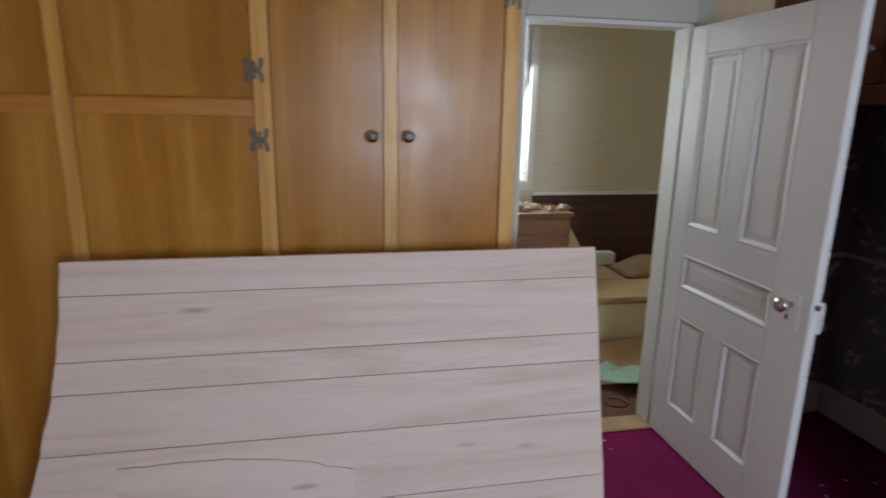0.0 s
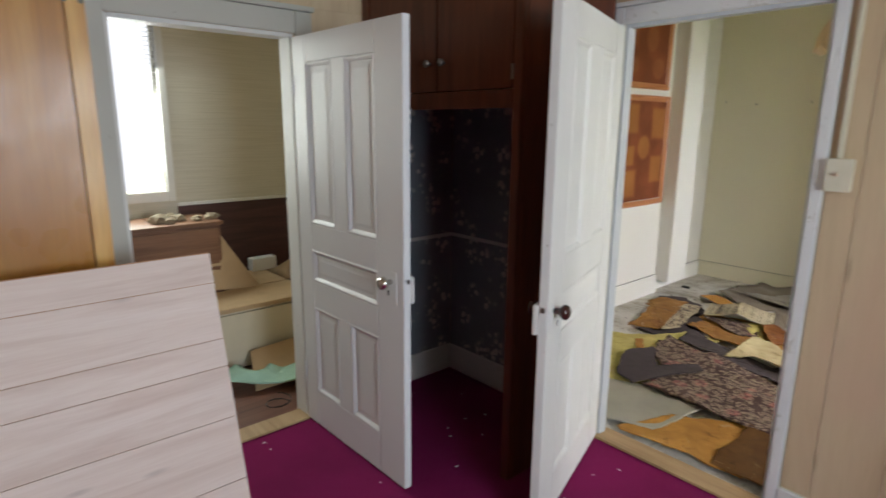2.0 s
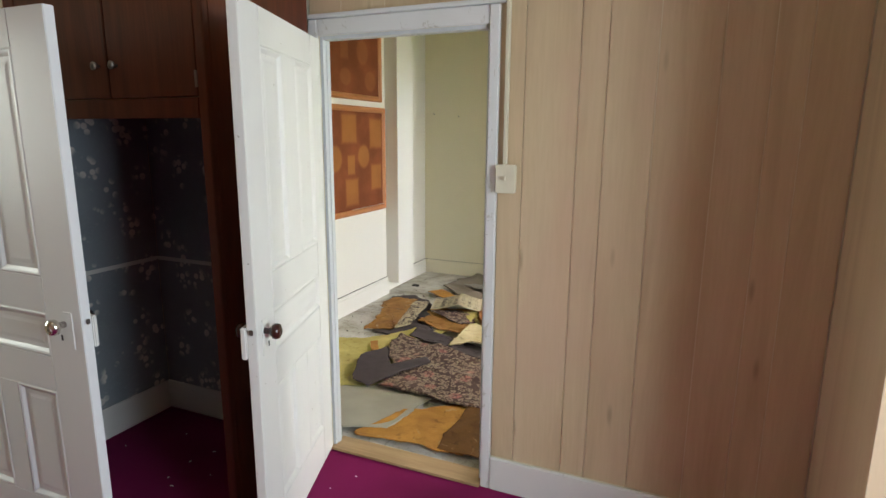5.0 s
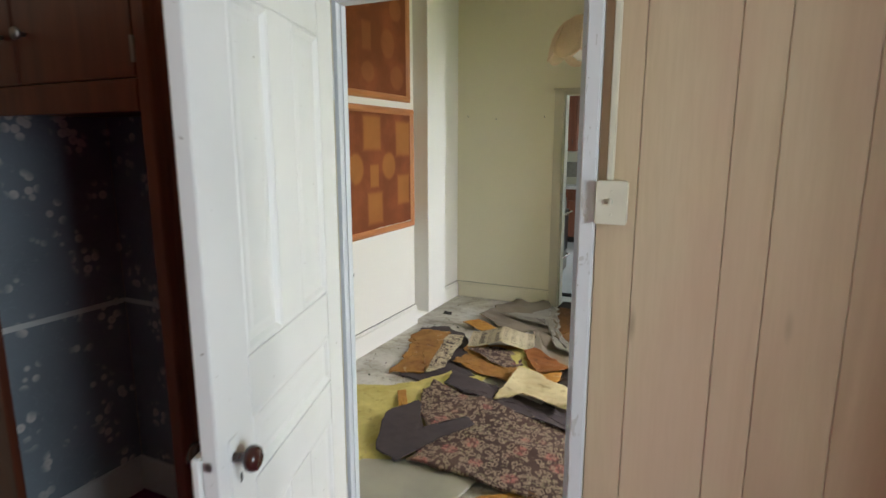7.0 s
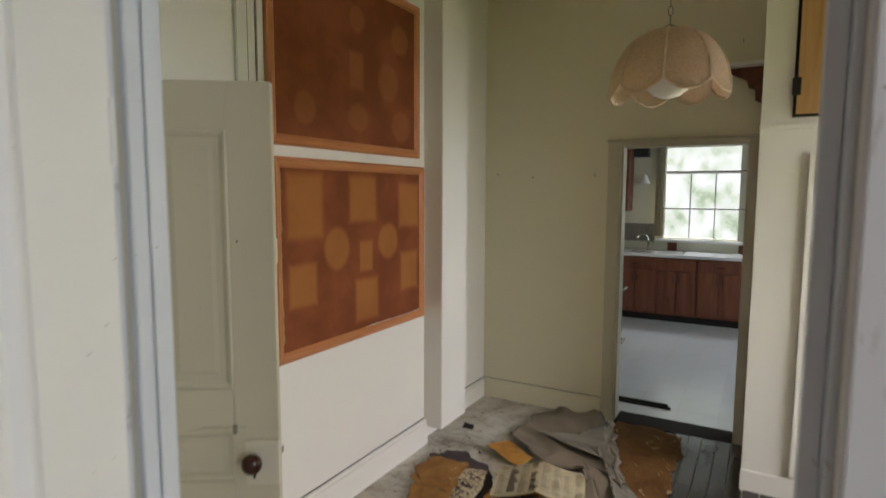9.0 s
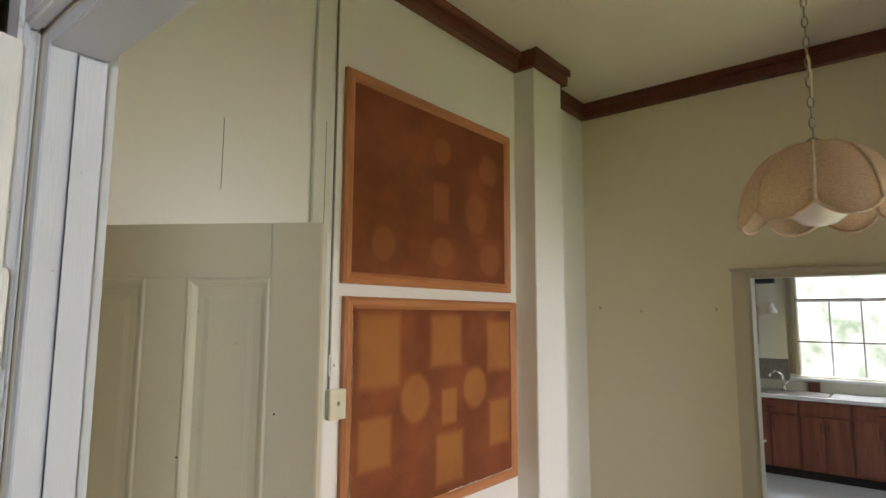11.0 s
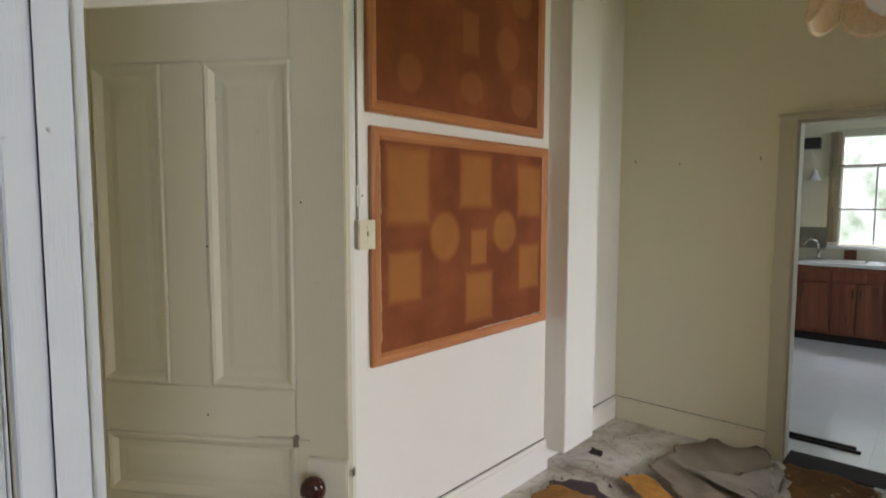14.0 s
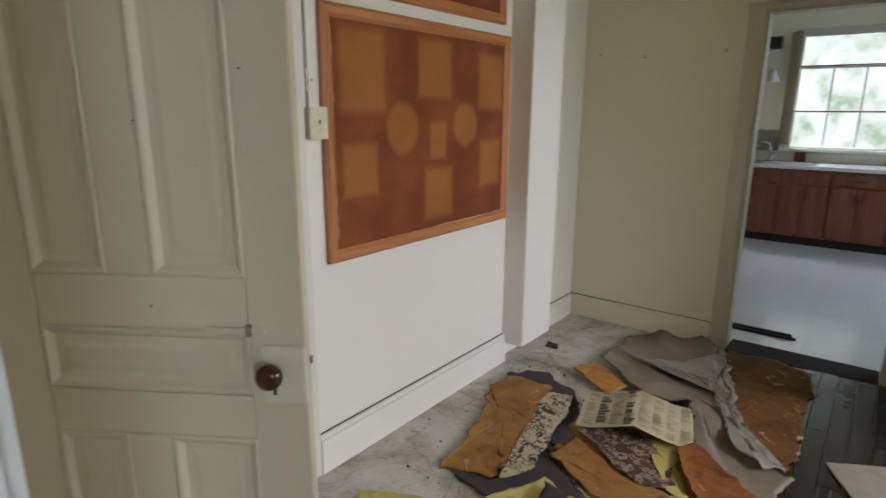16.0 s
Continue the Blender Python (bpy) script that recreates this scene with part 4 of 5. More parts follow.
prof = [(0.903, 2.488), (1.1, 2.488), (1.09, 2.455), (1.04, 2.43), (1.0, 2.41), (0.985, 2.36), (0.95, 2.35), (0.945, 2.28), (0.903, 2.26)]
a = [bm.verts.new((XK - 0.03, y, z)) for y, z in prof]
b = [bm.verts.new((XK - 0.06, y, z)) for y, z in prof]
bm.faces.new(a)
bm.faces.new(b[::-1])
for i in range(len(a)):
    j = (i + 1) % len(a)
    bm.faces.new((a[j], a[i], b[i], b[j]))
part("bracket", bm, CROWN, sh)

# hanging lamp
LX, LY, LZ = 4.978, 1.192, 2.29
lamp = thing("pendant_lamp", pose(LX, LY, LZ, 0, 0, 4), "scalloped woven raffia pendant shade on a chain", "pendant lamp")
N = 8
for k in range(N):
    bm = bmesh.new()
    grid = []
    for i in range(9):
        v = i / 8
        row = []
        for j in range(9):
            s = j / 8 * 2 - 1
            drop = (1 - abs(s) ** 2.2) * 0.041
            ang_v = v * 1.45
            r = 0.02 + 0.189 * math.sin(ang_v) ** 0.9
            z = -(0.205 + 0.0 * s) * (1 - math.cos(ang_v)) / (1 - math.cos(1.45)) - drop * max(0, v - 0.55) / 0.45
            bulge = 1 + 0.03 * (1 - s * s) * math.sin(ang_v)
            a = (k + 0.5 + s * 0.49) * 2 * math.pi / N
            row.append(bm.verts.new((r * bulge * math.cos(a), r * bulge * math.sin(a), z)))
        grid.append(row)
    for i in range(8):
        for j in range(8):
            bm.faces.new((grid[i][j], grid[i][j + 1], grid[i + 1][j + 1], grid[i + 1][j]))
    bmesh.ops.solidify(bm, geom=bm.faces[:], thickness=0.003)
    part("petal", bm, RAFFIA, lamp, "", True)
    a = k * 2 * math.pi / N
    rib = [((0.02 + 0.191 * math.sin(v / 8 * 1.45) ** 0.9) * math.cos(a), (0.02 + 0.191 * math.sin(v / 8 * 1.45) ** 0.9) * math.sin(a), -0.205 * (1 - math.cos(v / 8 * 1.45)) / (1 - math.cos(1.45))) for v in range(9)]
    part("cord_rib", tube(rib, 0.0055, 6), RAFFIA, lamp)
    edge = []
    for j in range(9):
        s = j / 8 * 2 - 1
        r = 0.02 + 0.189 * math.sin(1.45) ** 0.9
        bulge = 1 + 0.03 * (1 - s * s)
        aa = (k + 0.5 + s * 0.49) * 2 * math.pi / N
        edge.append((r * bulge * math.cos(aa), r * bulge * math.sin(aa), -0.205 - 0.041 * (1 - abs(s) ** 2.2)))
    part("braid", tube(edge, 0.005, 6), RAFFIA, lamp)
part("globe", lathe([(0.02, -0.09), (0.064, -0.11), (0.09, -0.155), (0.092, -0.182), (0.078, -0.214), (0.046, -0.239), (0.01, -0.248)], 24), GLOBE, lamp, "white opal glass globe", True)
part("cap", lathe([(0.008, 0.02), (0.03, 0.004), (0.03, -0.006), (0.02, -0.0905)], 16), STEEL, lamp)
def chain_link(z, turned):
    pts = [(0.008 * math.cos(a), 0, z + 0.019 * math.sin(a)) for a in [2 * math.pi * i / 10 for i in range(11)]]
    return tube([(0, p[0], p[2]) if turned else p for p in pts], 0.0022, 5)
for i in range(32):
    part("chain_link", chain_link(0.035 + i * 0.032, i % 2), STEEL, lamp)
part("flex", tube([(0.005 * math.sin(i * 0.9), 0.006 * math.cos(i * 0.7), 0.02 + i * 0.04) for i in range(27)], 0.003, 6), IVORY, lamp)
part("ceiling_rose", lathe([(0.05, HIGH - LZ - 0.03), (0.055, HIGH - LZ - 0.012), (0.055, HIGH - LZ - 0.001)], 20), STEEL, lamp)


# ---- torn floor coverings ----
def torn(name, corners, material, z, label, category, thick=0.004, jag=0.03, curl=0.0, seed=0, wave=0.012, parent=None, kind=""):
    """A ragged sheet lying on the floor: straight runs between corners, frayed at random, with a filled inside that ripples."""
    rnd = random.Random(seed)
    pts = []
    n = len(corners)
    for i, (x0, y0) in enumerate(corners):
        x1, y1 = corners[(i + 1) % n]
        d = math.hypot(x1 - x0, y1 - y0)
        k = max(2, int(d / 0.028))
        for j in range(k):
            u = j / k
            e = jag * (0 if j == 0 else 1)
            w = noise.noise((x0 + (x1 - x0) * u * 6 + seed, (y0 + (y1 - y0) * u) * 6, seed * 3.1)) * e + rnd.uniform(-1, 1) * e * 0.22
            pts.append((x0 + (x1 - x0) * u - (y1 - y0) / d * w, y0 + (y1 - y0) * u + (x1 - x0) / d * w))
    cx, cy = sum(p[0] for p in pts) / len(pts), sum(p[1] for p in pts) / len(pts)
    bm = bmesh.new()
    rings = []
    for s in (1.0, 0.96, 0.9, 0.83, 0.75, 0.66, 0.56, 0.46, 0.35, 0.22, 0.1):
        ring = []
        for x, y in pts:
            px, py = cx + (x - cx) * s, cy + (y - cy) * s
            rise = wave * (0.5 + 0.5 * noise.noise((px * 4 + seed, py * 4, 1.0))) + wave * 0.7 * max(0.0, 1 - 5 * abs(noise.noise((px * 2.4, py * 2.4 + seed, 2.0)))) + curl * max(0.0, noise.noise((px * 2.2 + seed, py * 2.2, 5.0))) * s ** 4
            ring.append(bm.verts.new((px - cx, py - cy, rise + thick)))
        rings.append(ring)
    mid = bm.verts.new((0, 0, thick + wave * 0.5))
    m = len(pts)
    for a, b in zip(rings, rings[1:]):
        for i in range(m):
            bm.faces.new((a[i], a[(i + 1) % m], b[(i + 1) % m], b[i]))
    for i in range(m):
        bm.faces.new((rings[-1][i], rings[-1][(i + 1) % m], mid))
    low_ring = [bm.verts.new((v.co.x, v.co.y, v.co.z - thick)) for v in rings[0]]
    for i in range(m):
        bm.faces.new((low_ring[i], low_ring[(i + 1) % m], rings[0][(i + 1) % m], rings[0][i]))
    me = bpy.data.meshes.new(name)
    bm.normal_update()
    bm.to_mesh(me)
    bm.free()
    me.materials.append(material)
    me.polygons.foreach_set("use_smooth", [True] * len(me.polygons))
    ob = new(name, me)
    ob.location = (cx, cy, z)
    return tagged(ob, label, category, kind=kind)


torn("lino_scrap", [(4.75, 2.4), (5.02, 2.45), (5.23, 2.5), (5.33, 2.53), (5.48, 2.63), (5.66, 2.62), (5.69, 2.38), (5.33, 2.27), (4.86, 2.18)], GOLD, 0.012, "torn gold lino scrap lying face down", "lino scrap", 0.006, 0.05, 0.03, 1)
torn("carpet_scrap", [(5.69, 2.65), (5.8, 2.58), (5.85, 2.46), (5.76, 2.31), (5.64, 2.18), (5.3, 2.05), (5.17, 2.0), (4.96, 1.84), (4.76, 2.1), (4.77, 2.33)], BLACK_BACK, 0.002, "dark ragged carpet backing on the lino", "carpet scrap", 0.006, 0.06, 0.02, 2)
torn("lino_strip", [(5.62, 2.35), (5.65, 2.22), (4.99, 2.08), (4.84, 2.16), (5.01, 2.21), (5.32, 2.28)], PRINTED, 0.024, "cream floral strip on the torn scraps", "lino scrap", 0.004, 0.02, 0.0, 3)
torn("underlay", [(6.14, 2.28), (6.68, 2.26), (6.84, 2.11), (6.8, 1.97), (6.87, 1.9), (6.74, 1.75), (6.06, 1.55), (5.83, 1.48), (5.57, 1.25), (5.3, 1.26), (5.35, 1.4), (5.5, 1.6), (5.9, 1.7), (5.92, 2.0), (6.1, 2.18)], GREY_UNDERLAY, 0.006, "rumpled grey felt underlay thrown on the floor", "underlay", 0.01, 0.05, 0.08, 4, 0.035)
torn("lino_scrap", [(5.96, 2.37), (6.09, 2.28), (5.92, 2.04), (5.78, 2.08)], GOLD_BRIGHT, 0.03, "small orange lino scrap beside the underlay", "lino scrap", 0.006, 0.03, 0.02, 5)
torn("lino_sheet", [(6.82, 1.74), (6.84, 1.45), (6.77, 1.27), (6.47, 1.22), (6.26, 1.25), (5.76, 1.22), (5.6, 1.25), (5.76, 1.4), (5.91, 1.55), (6.5, 1.74)], GOLD_DARK, 0.013, "brown-gold lino torn off before the kitchen doorway", "lino scrap", 0.004, 0.05, 0.0, 6, 0.004)
torn("lino_scrap", [(5.12, 2.08), (5.3, 2.05), (5.19, 1.78), (5.1, 1.55), (4.92, 1.5), (4.98, 1.83)], GOLD, 0.02, "gold lino scrap lying across other pieces", "lino scrap", 0.006, 0.04, 0.03, 7)
torn("carpet_scrap", [(5.35, 2.07), (5.51, 1.9), (5.46, 1.75), (5.22, 1.58), (5.14, 1.7), (5.3, 1.97)], PATTERN_CARPET, 0.03, "brown floral carpet scrap", "carpet scrap", 0.005, 0.04, 0.02, 8)
torn("lino_scrap", [(5.47, 1.79), (5.53, 1.69), (5.46, 1.64), (5.33, 1.61), (5.15, 1.5), (5.17, 1.6)], YELLOW, 0.034, "narrow yellow-green lino sliver on the heap", "lino scrap", 0.004, 0.02, 0.0, 9)
torn("carpet_fold", [(5.45, 1.65), (5.53, 1.6), (5.42, 1.4), (5.28, 1.28), (5.1, 1.46), (5.3, 1.58)], RUSSET, 0.034, "russet folded carpet tongue", "carpet scrap", 0.008, 0.03, 0.03, 10, 0.016)
torn("lino_sheet", [(4.45, 2.58), (4.7, 2.16), (4.99, 2.03), (5.0, 1.74), (4.68, 1.9), (4.0, 1.7), (3.6, 1.8), (3.5, 2.1)], YELLOW, 0.003, "yellow-green lino sheet with a torn edge", "lino scrap", 0.004, 0.03, 0.02, 11)
torn("floral_carpet", [(4.74, 2.05), (4.44, 1.08), (4.37, 0.85), (3.78, 0.76), (3.8, 1.2), (3.81, 1.74), (4.14, 1.78), (4.37, 1.98)], PATTERN_CARPET, 0.02, "brown floral carpet piece thrown down crumpled", "carpet scrap", 0.008, 0.03, 0.03, 12, 0.02)
torn("carpet_band", [(4.92, 2.0), (4.63, 1.12), (4.55, 0.85), (4.35, 0.85), (4.42, 1.1), (4.7, 1.95)], BLACK_BACK, 0.034, "dark turned-up edge of the floral carpet", "carpet scrap", 0.006, 0.03, 0.02, 13)
torn("carpet_fold", [(4.2, 2.07), (4.4, 1.98), (4.12, 1.8), (4.33, 1.64), (4.26, 1.56), (3.76, 1.78), (3.82, 1.92), (4.03, 2.02)], BLACK_BACK, 0.044, "dark folded-back flap of the floral carpet", "carpet scrap", 0.006, 0.02, 0.01, 14)
torn("lino_scrap", [(4.61, 1.58), (5.09, 1.56), (5.08, 1.42), (4.97, 1.27), (4.86, 1.12), (4.57, 1.12), (4.7, 1.42)], CREAM_LINO, 0.05, "cream lino flap curling upward", "lino scrap", 0.005, 0.03, 0.08, 15)
torn("lino_scrap", [(5.2, 2.1), (5.5, 2.12), (5.68, 1.57), (5.14, 1.3), (4.97, 1.6)], GOLD_BRIGHT, 0.008, "orange-gold lino scrap under other pieces", "lino scrap", 0.006, 0.05, 0.02, 16)
torn("lino_sheet", [(3.72, 1.97), (3.88, 1.7), (3.86, 1.36), (3.4, 1.44), (3.3, 1.65), (3.32, 1.9)], PALE_LINO, 0.012, "grey-green lino piece by the doorway", "lino scrap", 0.005, 0.02, 0.01, 17)
torn("lino_scrap", [(3.29, 1.58), (3.62, 1.45), (3.88, 1.12), (3.31, 0.95), (3.3, 1.23)], GOLD_BRIGHT, 0.006, "orange-gold lino piece inside the doorway", "lino scrap", 0.005, 0.03, 0.02, 18)
torn("lino_scrap", [(3.31, 1.1), (3.83, 1.12), (3.7, 0.7), (3.31, 0.7)], GOLD_DARK, 0.013, "brown-gold lino piece beside the door jamb", "lino scrap", 0.005, 0.03, 0.03, 19)
torn("lino_strip", [(4.52, 2.2), (4.56, 2.16), (4.29, 1.99), (4.25, 2.03)], GOLD_BRIGHT, 0.016, "short orange lino strip", "lino scrap", 0.003, 0.008, 0.0, 20)
torn("plastic_film", [(6.23, 2.1), (6.36, 1.87), (6.66, 1.76), (6.5, 1.66), (6.06, 1.53), (5.8, 1.45), (5.57, 1.25), (5.5, 1.32), (5.8, 1.53), (6.2, 1.7), (6.25, 1.9)], PLASTIC, 0.05, "crumpled pale film lying along the underlay", "film", 0.002, 0.05, 0.05, 40, 0.03)
torn("board_scrap", [(5.82, 1.13), (5.95, 0.9), (5.5, 0.85), (5.55, 1.0)], PLASTIC, 0.013, "pale grey board scrap on the bare planks", "board", 0.006, 0.006, 0.0, 41, 0.002)
torn("debris", [(6.2, 2.68), (6.28, 2.7), (6.27, 2.62), (6.2, 2.6)], DARK_TRIM, 0.001, "crumbs of dark debris by the column", "debris", 0.006, 0.03, 0.008, 21, 0.004)

# old newspaper with unreadable print
paper_m = Mat("yellowed_newspaper", 0.85)
paper_m.color(paper_m.mix(paper_m.span(paper_m.noise(paper_m.tc, 4, 4), 0.35, 0.7), (0.56, 0.49, 0.33), (0.44, 0.37, 0.23)))
INK = plain("faded_black_ink", (0.12, 0.1, 0.075), 0.9, 0, 0.5, 60)
news = thing("newspaper", pose(5.355, 2.07, 0.066, 0, 0, 15), "yellowed newspaper sheet with old print", "newspaper")
NW, NH = 0.36, 0.5
def paper_z(u, v):
    return 0.055 * max(0.0, 1 - abs(v - 0.25) / 0.2) ** 1.3 + 0.015 * math.sin(u * 7) * v
bm = bmesh.new()
g = [[bm.verts.new((u / 12 * NW, -v / 16 * NH, paper_z(u / 12 * NW, v / 16 * NH))) for v in range(17)] for u in range(13)]
for i in range(12):
    for j in range(16):
        bm.faces.new((g[i][j], g[i + 1][j], g[i + 1][j + 1], g[i][j + 1]))
part("sheet", bm, paper_m.m, news, "", True)
bm = bmesh.new()
rnd = random.Random(5)
def ink(u0, u1, v0, v1):
    k = 4
    for j in range(k):
        a, b = v0 + (v1 - v0) * j / k, v0 + (v1 - v0) * (j + 1) / k
        bm.faces.new([bm.verts.new((u, -v, paper_z(u, v) + 0.0025)) for u, v in ((u0, a), (u1, a), (u1, b), (u0, b))])
for col in range(9):
    v0 = 0.02 + col * 0.061
    u = 0.015
    while u < NW - 0.02:
        hh = rnd.choice((0.0016, 0.0016, 0.002, 0.003) if col not in (1, 3) else (0.012, 0.02, 0.003))
        if rnd.random() < 0.75:
            ink(u, u + hh, v0, v0 + rnd.uniform(0.025, 0.055))
        u += hh + 0.0035
part("print", bm, INK, news, "bars of unreadable print")

# bare floorboards by the kitchen doorway
fl = bpy.data.objects["floor_dining"]
y = 0.2
k = 0
while y < 1.3:
    x = 4.75 - 0.14 * (k % 3)
    while x < 6.86:
        l = min(0.62 + 0.2 * ((k * 7 + int(x * 3)) % 3), 6.868 - x)
        if l > 0.05:
            part("plank", boxes(((x + 0.002, y + 0.002, 0.001), (x + l - 0.002, y + 0.083, 0.0115 + 0.001 * (k % 2))), bevel=0.0018), OLD_BOARDS, fl)
        x += max(l, 0.05)
    y += 0.086
    k += 1

# ---- kitchen ----
kf = struct("floor_kitchen", boxes(((XK + 0.02, -1.02, -0.1), (11.15, 3.1, -0.004))), PALE_LINO, "pale sheet floor under the kitchen tiles", "floor")
tile = None
for i in range(14):
    for j in range(14):
        x, y = XK2 + 0.022 + i * 0.3, -0.95 + j * 0.29
        if x + 0.3 > 11.0:
            continue
        if tile is None:
            tile = part("tile", boxes(((0.0004, 0.0004, -0.003), (0.2996, 0.2896, 0.004))), VINYL, kf)
            tile.location = (x, y, 0)
        else:
            o = new("tile", tile.data)
            o.parent, o.location = kf, (x, y, 0)
for i, (x, y0, y1) in enumerate(((7.3, 1.42, 1.84), (7.36, 1.45, 1.84))):
    tr = thing("trim_strip", pose(x, y0, 0.005), "loose blackened trim strip on the kitchen floor", "trim strip", "loose strips")
    part("strip", boxes(((0, 0, 0), (0.03, y1 - y0, 0.016)), bevel=0.003), DARK_TRIM, tr)

edges = [-0.9, -0.35, 0.2, 0.62, 1.04, 1.58, 2.06, 2.62, 3.08]
for n, (y0, y1) in enumerate(zip(edges, edges[1:])):
    c = thing("kitchen_cabinet", pose(10.55, y0, 0), "red-brown wooden base cabinet with a small handle", "cabinet", "kitchen base cabinets")
    w = y1 - y0
    part("body", boxes(((0.02, 0.001, 0.1), (0.58, w - 0.001, 0.86)), ((0.08, 0.001, 0), (0.58, w - 0.001, 0.099))), KITCHEN_WOOD, c)
    part("toe_kick", boxes(((0.06, 0.001, 0.002), (0.079, w - 0.001, 0.098))), DARK_TRIM, c)
    if n % 2 == 0:
        part("drawer", boxes(((-0.002, 0.02, 0.7), (0.019, w - 0.02, 0.83)), bevel=0.006), KITCHEN_WOOD, c)
        part("handle", tube([(-0.003, w / 2 - 0.05, 0.765), (-0.025, w / 2 - 0.045, 0.765), (-0.025, w / 2 + 0.045, 0.765), (-0.003, w / 2 + 0.05, 0.765)], 0.005), BLACK, c)
    else:
        part("fascia", boxes(((0.004, 0.01, 0.7), (0.019, w - 0.01, 0.83)), bevel=0.003), KITCHEN_WOOD, c)
    for s in (0, 1):
        a, b = (0.02, w / 2 - 0.004) if s == 0 else (w / 2 + 0.004, w - 0.02)
        dr = part("door", boxes(((-0.002, a, 0.13), (0.019, b, 0.68)), bevel=0.006), KITCHEN_WOOD, c)
        hy = b - 0.03 if s == 0 else a + 0.03
        part("handle", tube([(-0.003, hy, 0.52), (-0.024, hy, 0.53), (-0.024, hy, 0.61), (-0.003, hy, 0.62)], 0.005), BLACK, dr)
wt = thing("worktop", pose(0, 0, 0), "white laminate worktop along the kitchen wall", "worktop")
part("slab", boxes(((10.52, -0.95, 0.862), (11.148, 3.09, 0.9)), bevel=0.004), COUNTER, wt)
part("splashback", boxes(((11.128, -0.95, 0.901), (11.149, 3.09, 1.02)), bevel=0.003), CREAM_DOOR, wt, "pale painted splashback")
for y0, y1 in ((0.98, 1.14), (1.9, 2.02)):
    part("bracket_block", boxes(((11.1, y0, 0.902), (11.127, y1, 1.015)), bevel=0.004), DARK_WOOD, wt, "dark brown wooden block")
part("splash_panel", boxes(((11.12, 2.2, 1.021), (11.148, 3.09, 1.27)), bevel=0.003), STEEL, wt, "dull grey metal splash panel")
sk = thing("sink", pose(10.85, 2.1, 0.902), "steel sink basin set in the worktop", "sink")
bm = bmesh.new()
rings = []
for hx, hy, z in ((0.22, 0.34, 0.0), (0.22, 0.34, 0.006), (0.19, 0.31, 0.006), (0.17, 0.29, -0.03)):
    rings.append([bm.verts.new((sx * hx, sy * hy, z)) for sx, sy in ((-1, -1), (1, -1), (1, 1), (-1, 1))])
for a, b in zip(rings, rings[1:]):
    for i in range(4):
        bm.faces.new((a[i], a[(i + 1) % 4], b[(i + 1) % 4], b[i]))
part("rim", bm, CHROME, sk)
part("bowl", boxes(((-0.17, -0.29, -0.0005), (0.17, 0.29, 0.002))), STEEL, sk)
fa = thing("faucet", pose(10.98, 2.25, 0.908), "chrome kitchen mixer tap with a curved spout", "faucet")
part("base", lathe([(0.03, 0), (0.03, 0.02), (0.018, 0.04), (0.016, 0.07)], 16), CHROME, fa, "", True)
part("spout", tube([(0, 0, 0.06), (0, 0.005, 0.17), (-0.03, 0.03, 0.21), (-0.08, 0.08, 0.225), (-0.12, 0.12, 0.2), (-0.13, 0.13, 0.16)], 0.016, 10), CHROME, fa, "", True)
part("lever", tube([(0, 0.0, 0.07), (0.0, -0.07, 0.13)], 0.011), CHROME, fa)

win = thing("window_kitchen", pose(0, 0, 0), "white sash window with six panes over the worktop", "window", kind="structure")
FX = 11.16
def bar(nm, lo, hi, mat=WHITE_OLD):
    part(nm, boxes((lo, hi), bevel=0.004), mat, win)
bar("window_frame", (FX - 0.03, WY0 - 0.08, WZ0 - 0.02), (FX + 0.05, WY0, WZ1 + 0.08), CREAM_DOOR)
bar("window_frame", (FX - 0.03, WY1, WZ0 - 0.02), (FX + 0.05, WY1 + 0.08, WZ1 + 0.08), CREAM_DOOR)
bar("window_frame", (FX - 0.029, WY0 + 0.001, WZ1), (FX + 0.05, WY1 - 0.001, WZ1 + 0.08), CREAM_DOOR)
bar("window_sill", (FX - 0.08, WY0 - 0.1, WZ0 - 0.055), (FX + 0.05, WY1 + 0.1, WZ0 - 0.021))
bar("meeting_rail", (FX, WY0, 1.965), (FX + 0.05, WY1, 2.0))
bar("glazing_bar", (FX + 0.005, WY0, 1.475), (FX + 0.04, WY1, 1.495))
for y in (1.45, 1.76):
    bar("glazing_bar", (FX + 0.006, y - 0.009, WZ0), (FX + 0.039, y + 0.009, 1.966))
pn = part("pane", boxes(((FX + 0.02, WY0, WZ0), (FX + 0.023, WY1, WZ1))), GLASS, win)
pn.visible_shadow = False
part("curtain_rod", tube([(FX - 0.05, WY0 - 0.12, 1.995), (FX - 0.05, WY1 + 0.12, 1.995)], 0.007), DARK_WOOD, win)
part("curtain_rod", tube([(FX - 0.05, WY0 - 0.12, 1.49), (FX - 0.05, WY1 + 0.12, 1.49)], 0.006), DARK_WOOD, win)
cu = thing("curtain", pose(FX - 0.07, 2.1, 1.1), "pale yellow curtain drawn to the window's side", "curtain")
bm = bmesh.new()
a = [bm.verts.new((0.016 * math.sin(i * 1.3), i * 0.008, 0)) for i in range(14)]
b = [bm.verts.new((0.016 * math.sin(i * 1.3 + 0.4), i * 0.008, 1.28)) for i in range(14)]
for i in range(13):
    bm.faces.new((a[i], a[i + 1], b[i + 1], b[i]))
bmesh.ops.solidify(bm, geom=bm.faces[:], thickness=0.002)
part("cloth", bm, CURTAIN, cu, "", True)
bd = struct("backdrop_garden", boxes(((14.6, -3, -0.28), (14.62, 7, 6))), GARDEN, "bright hazy garden beyond the kitchen window", "backdrop")
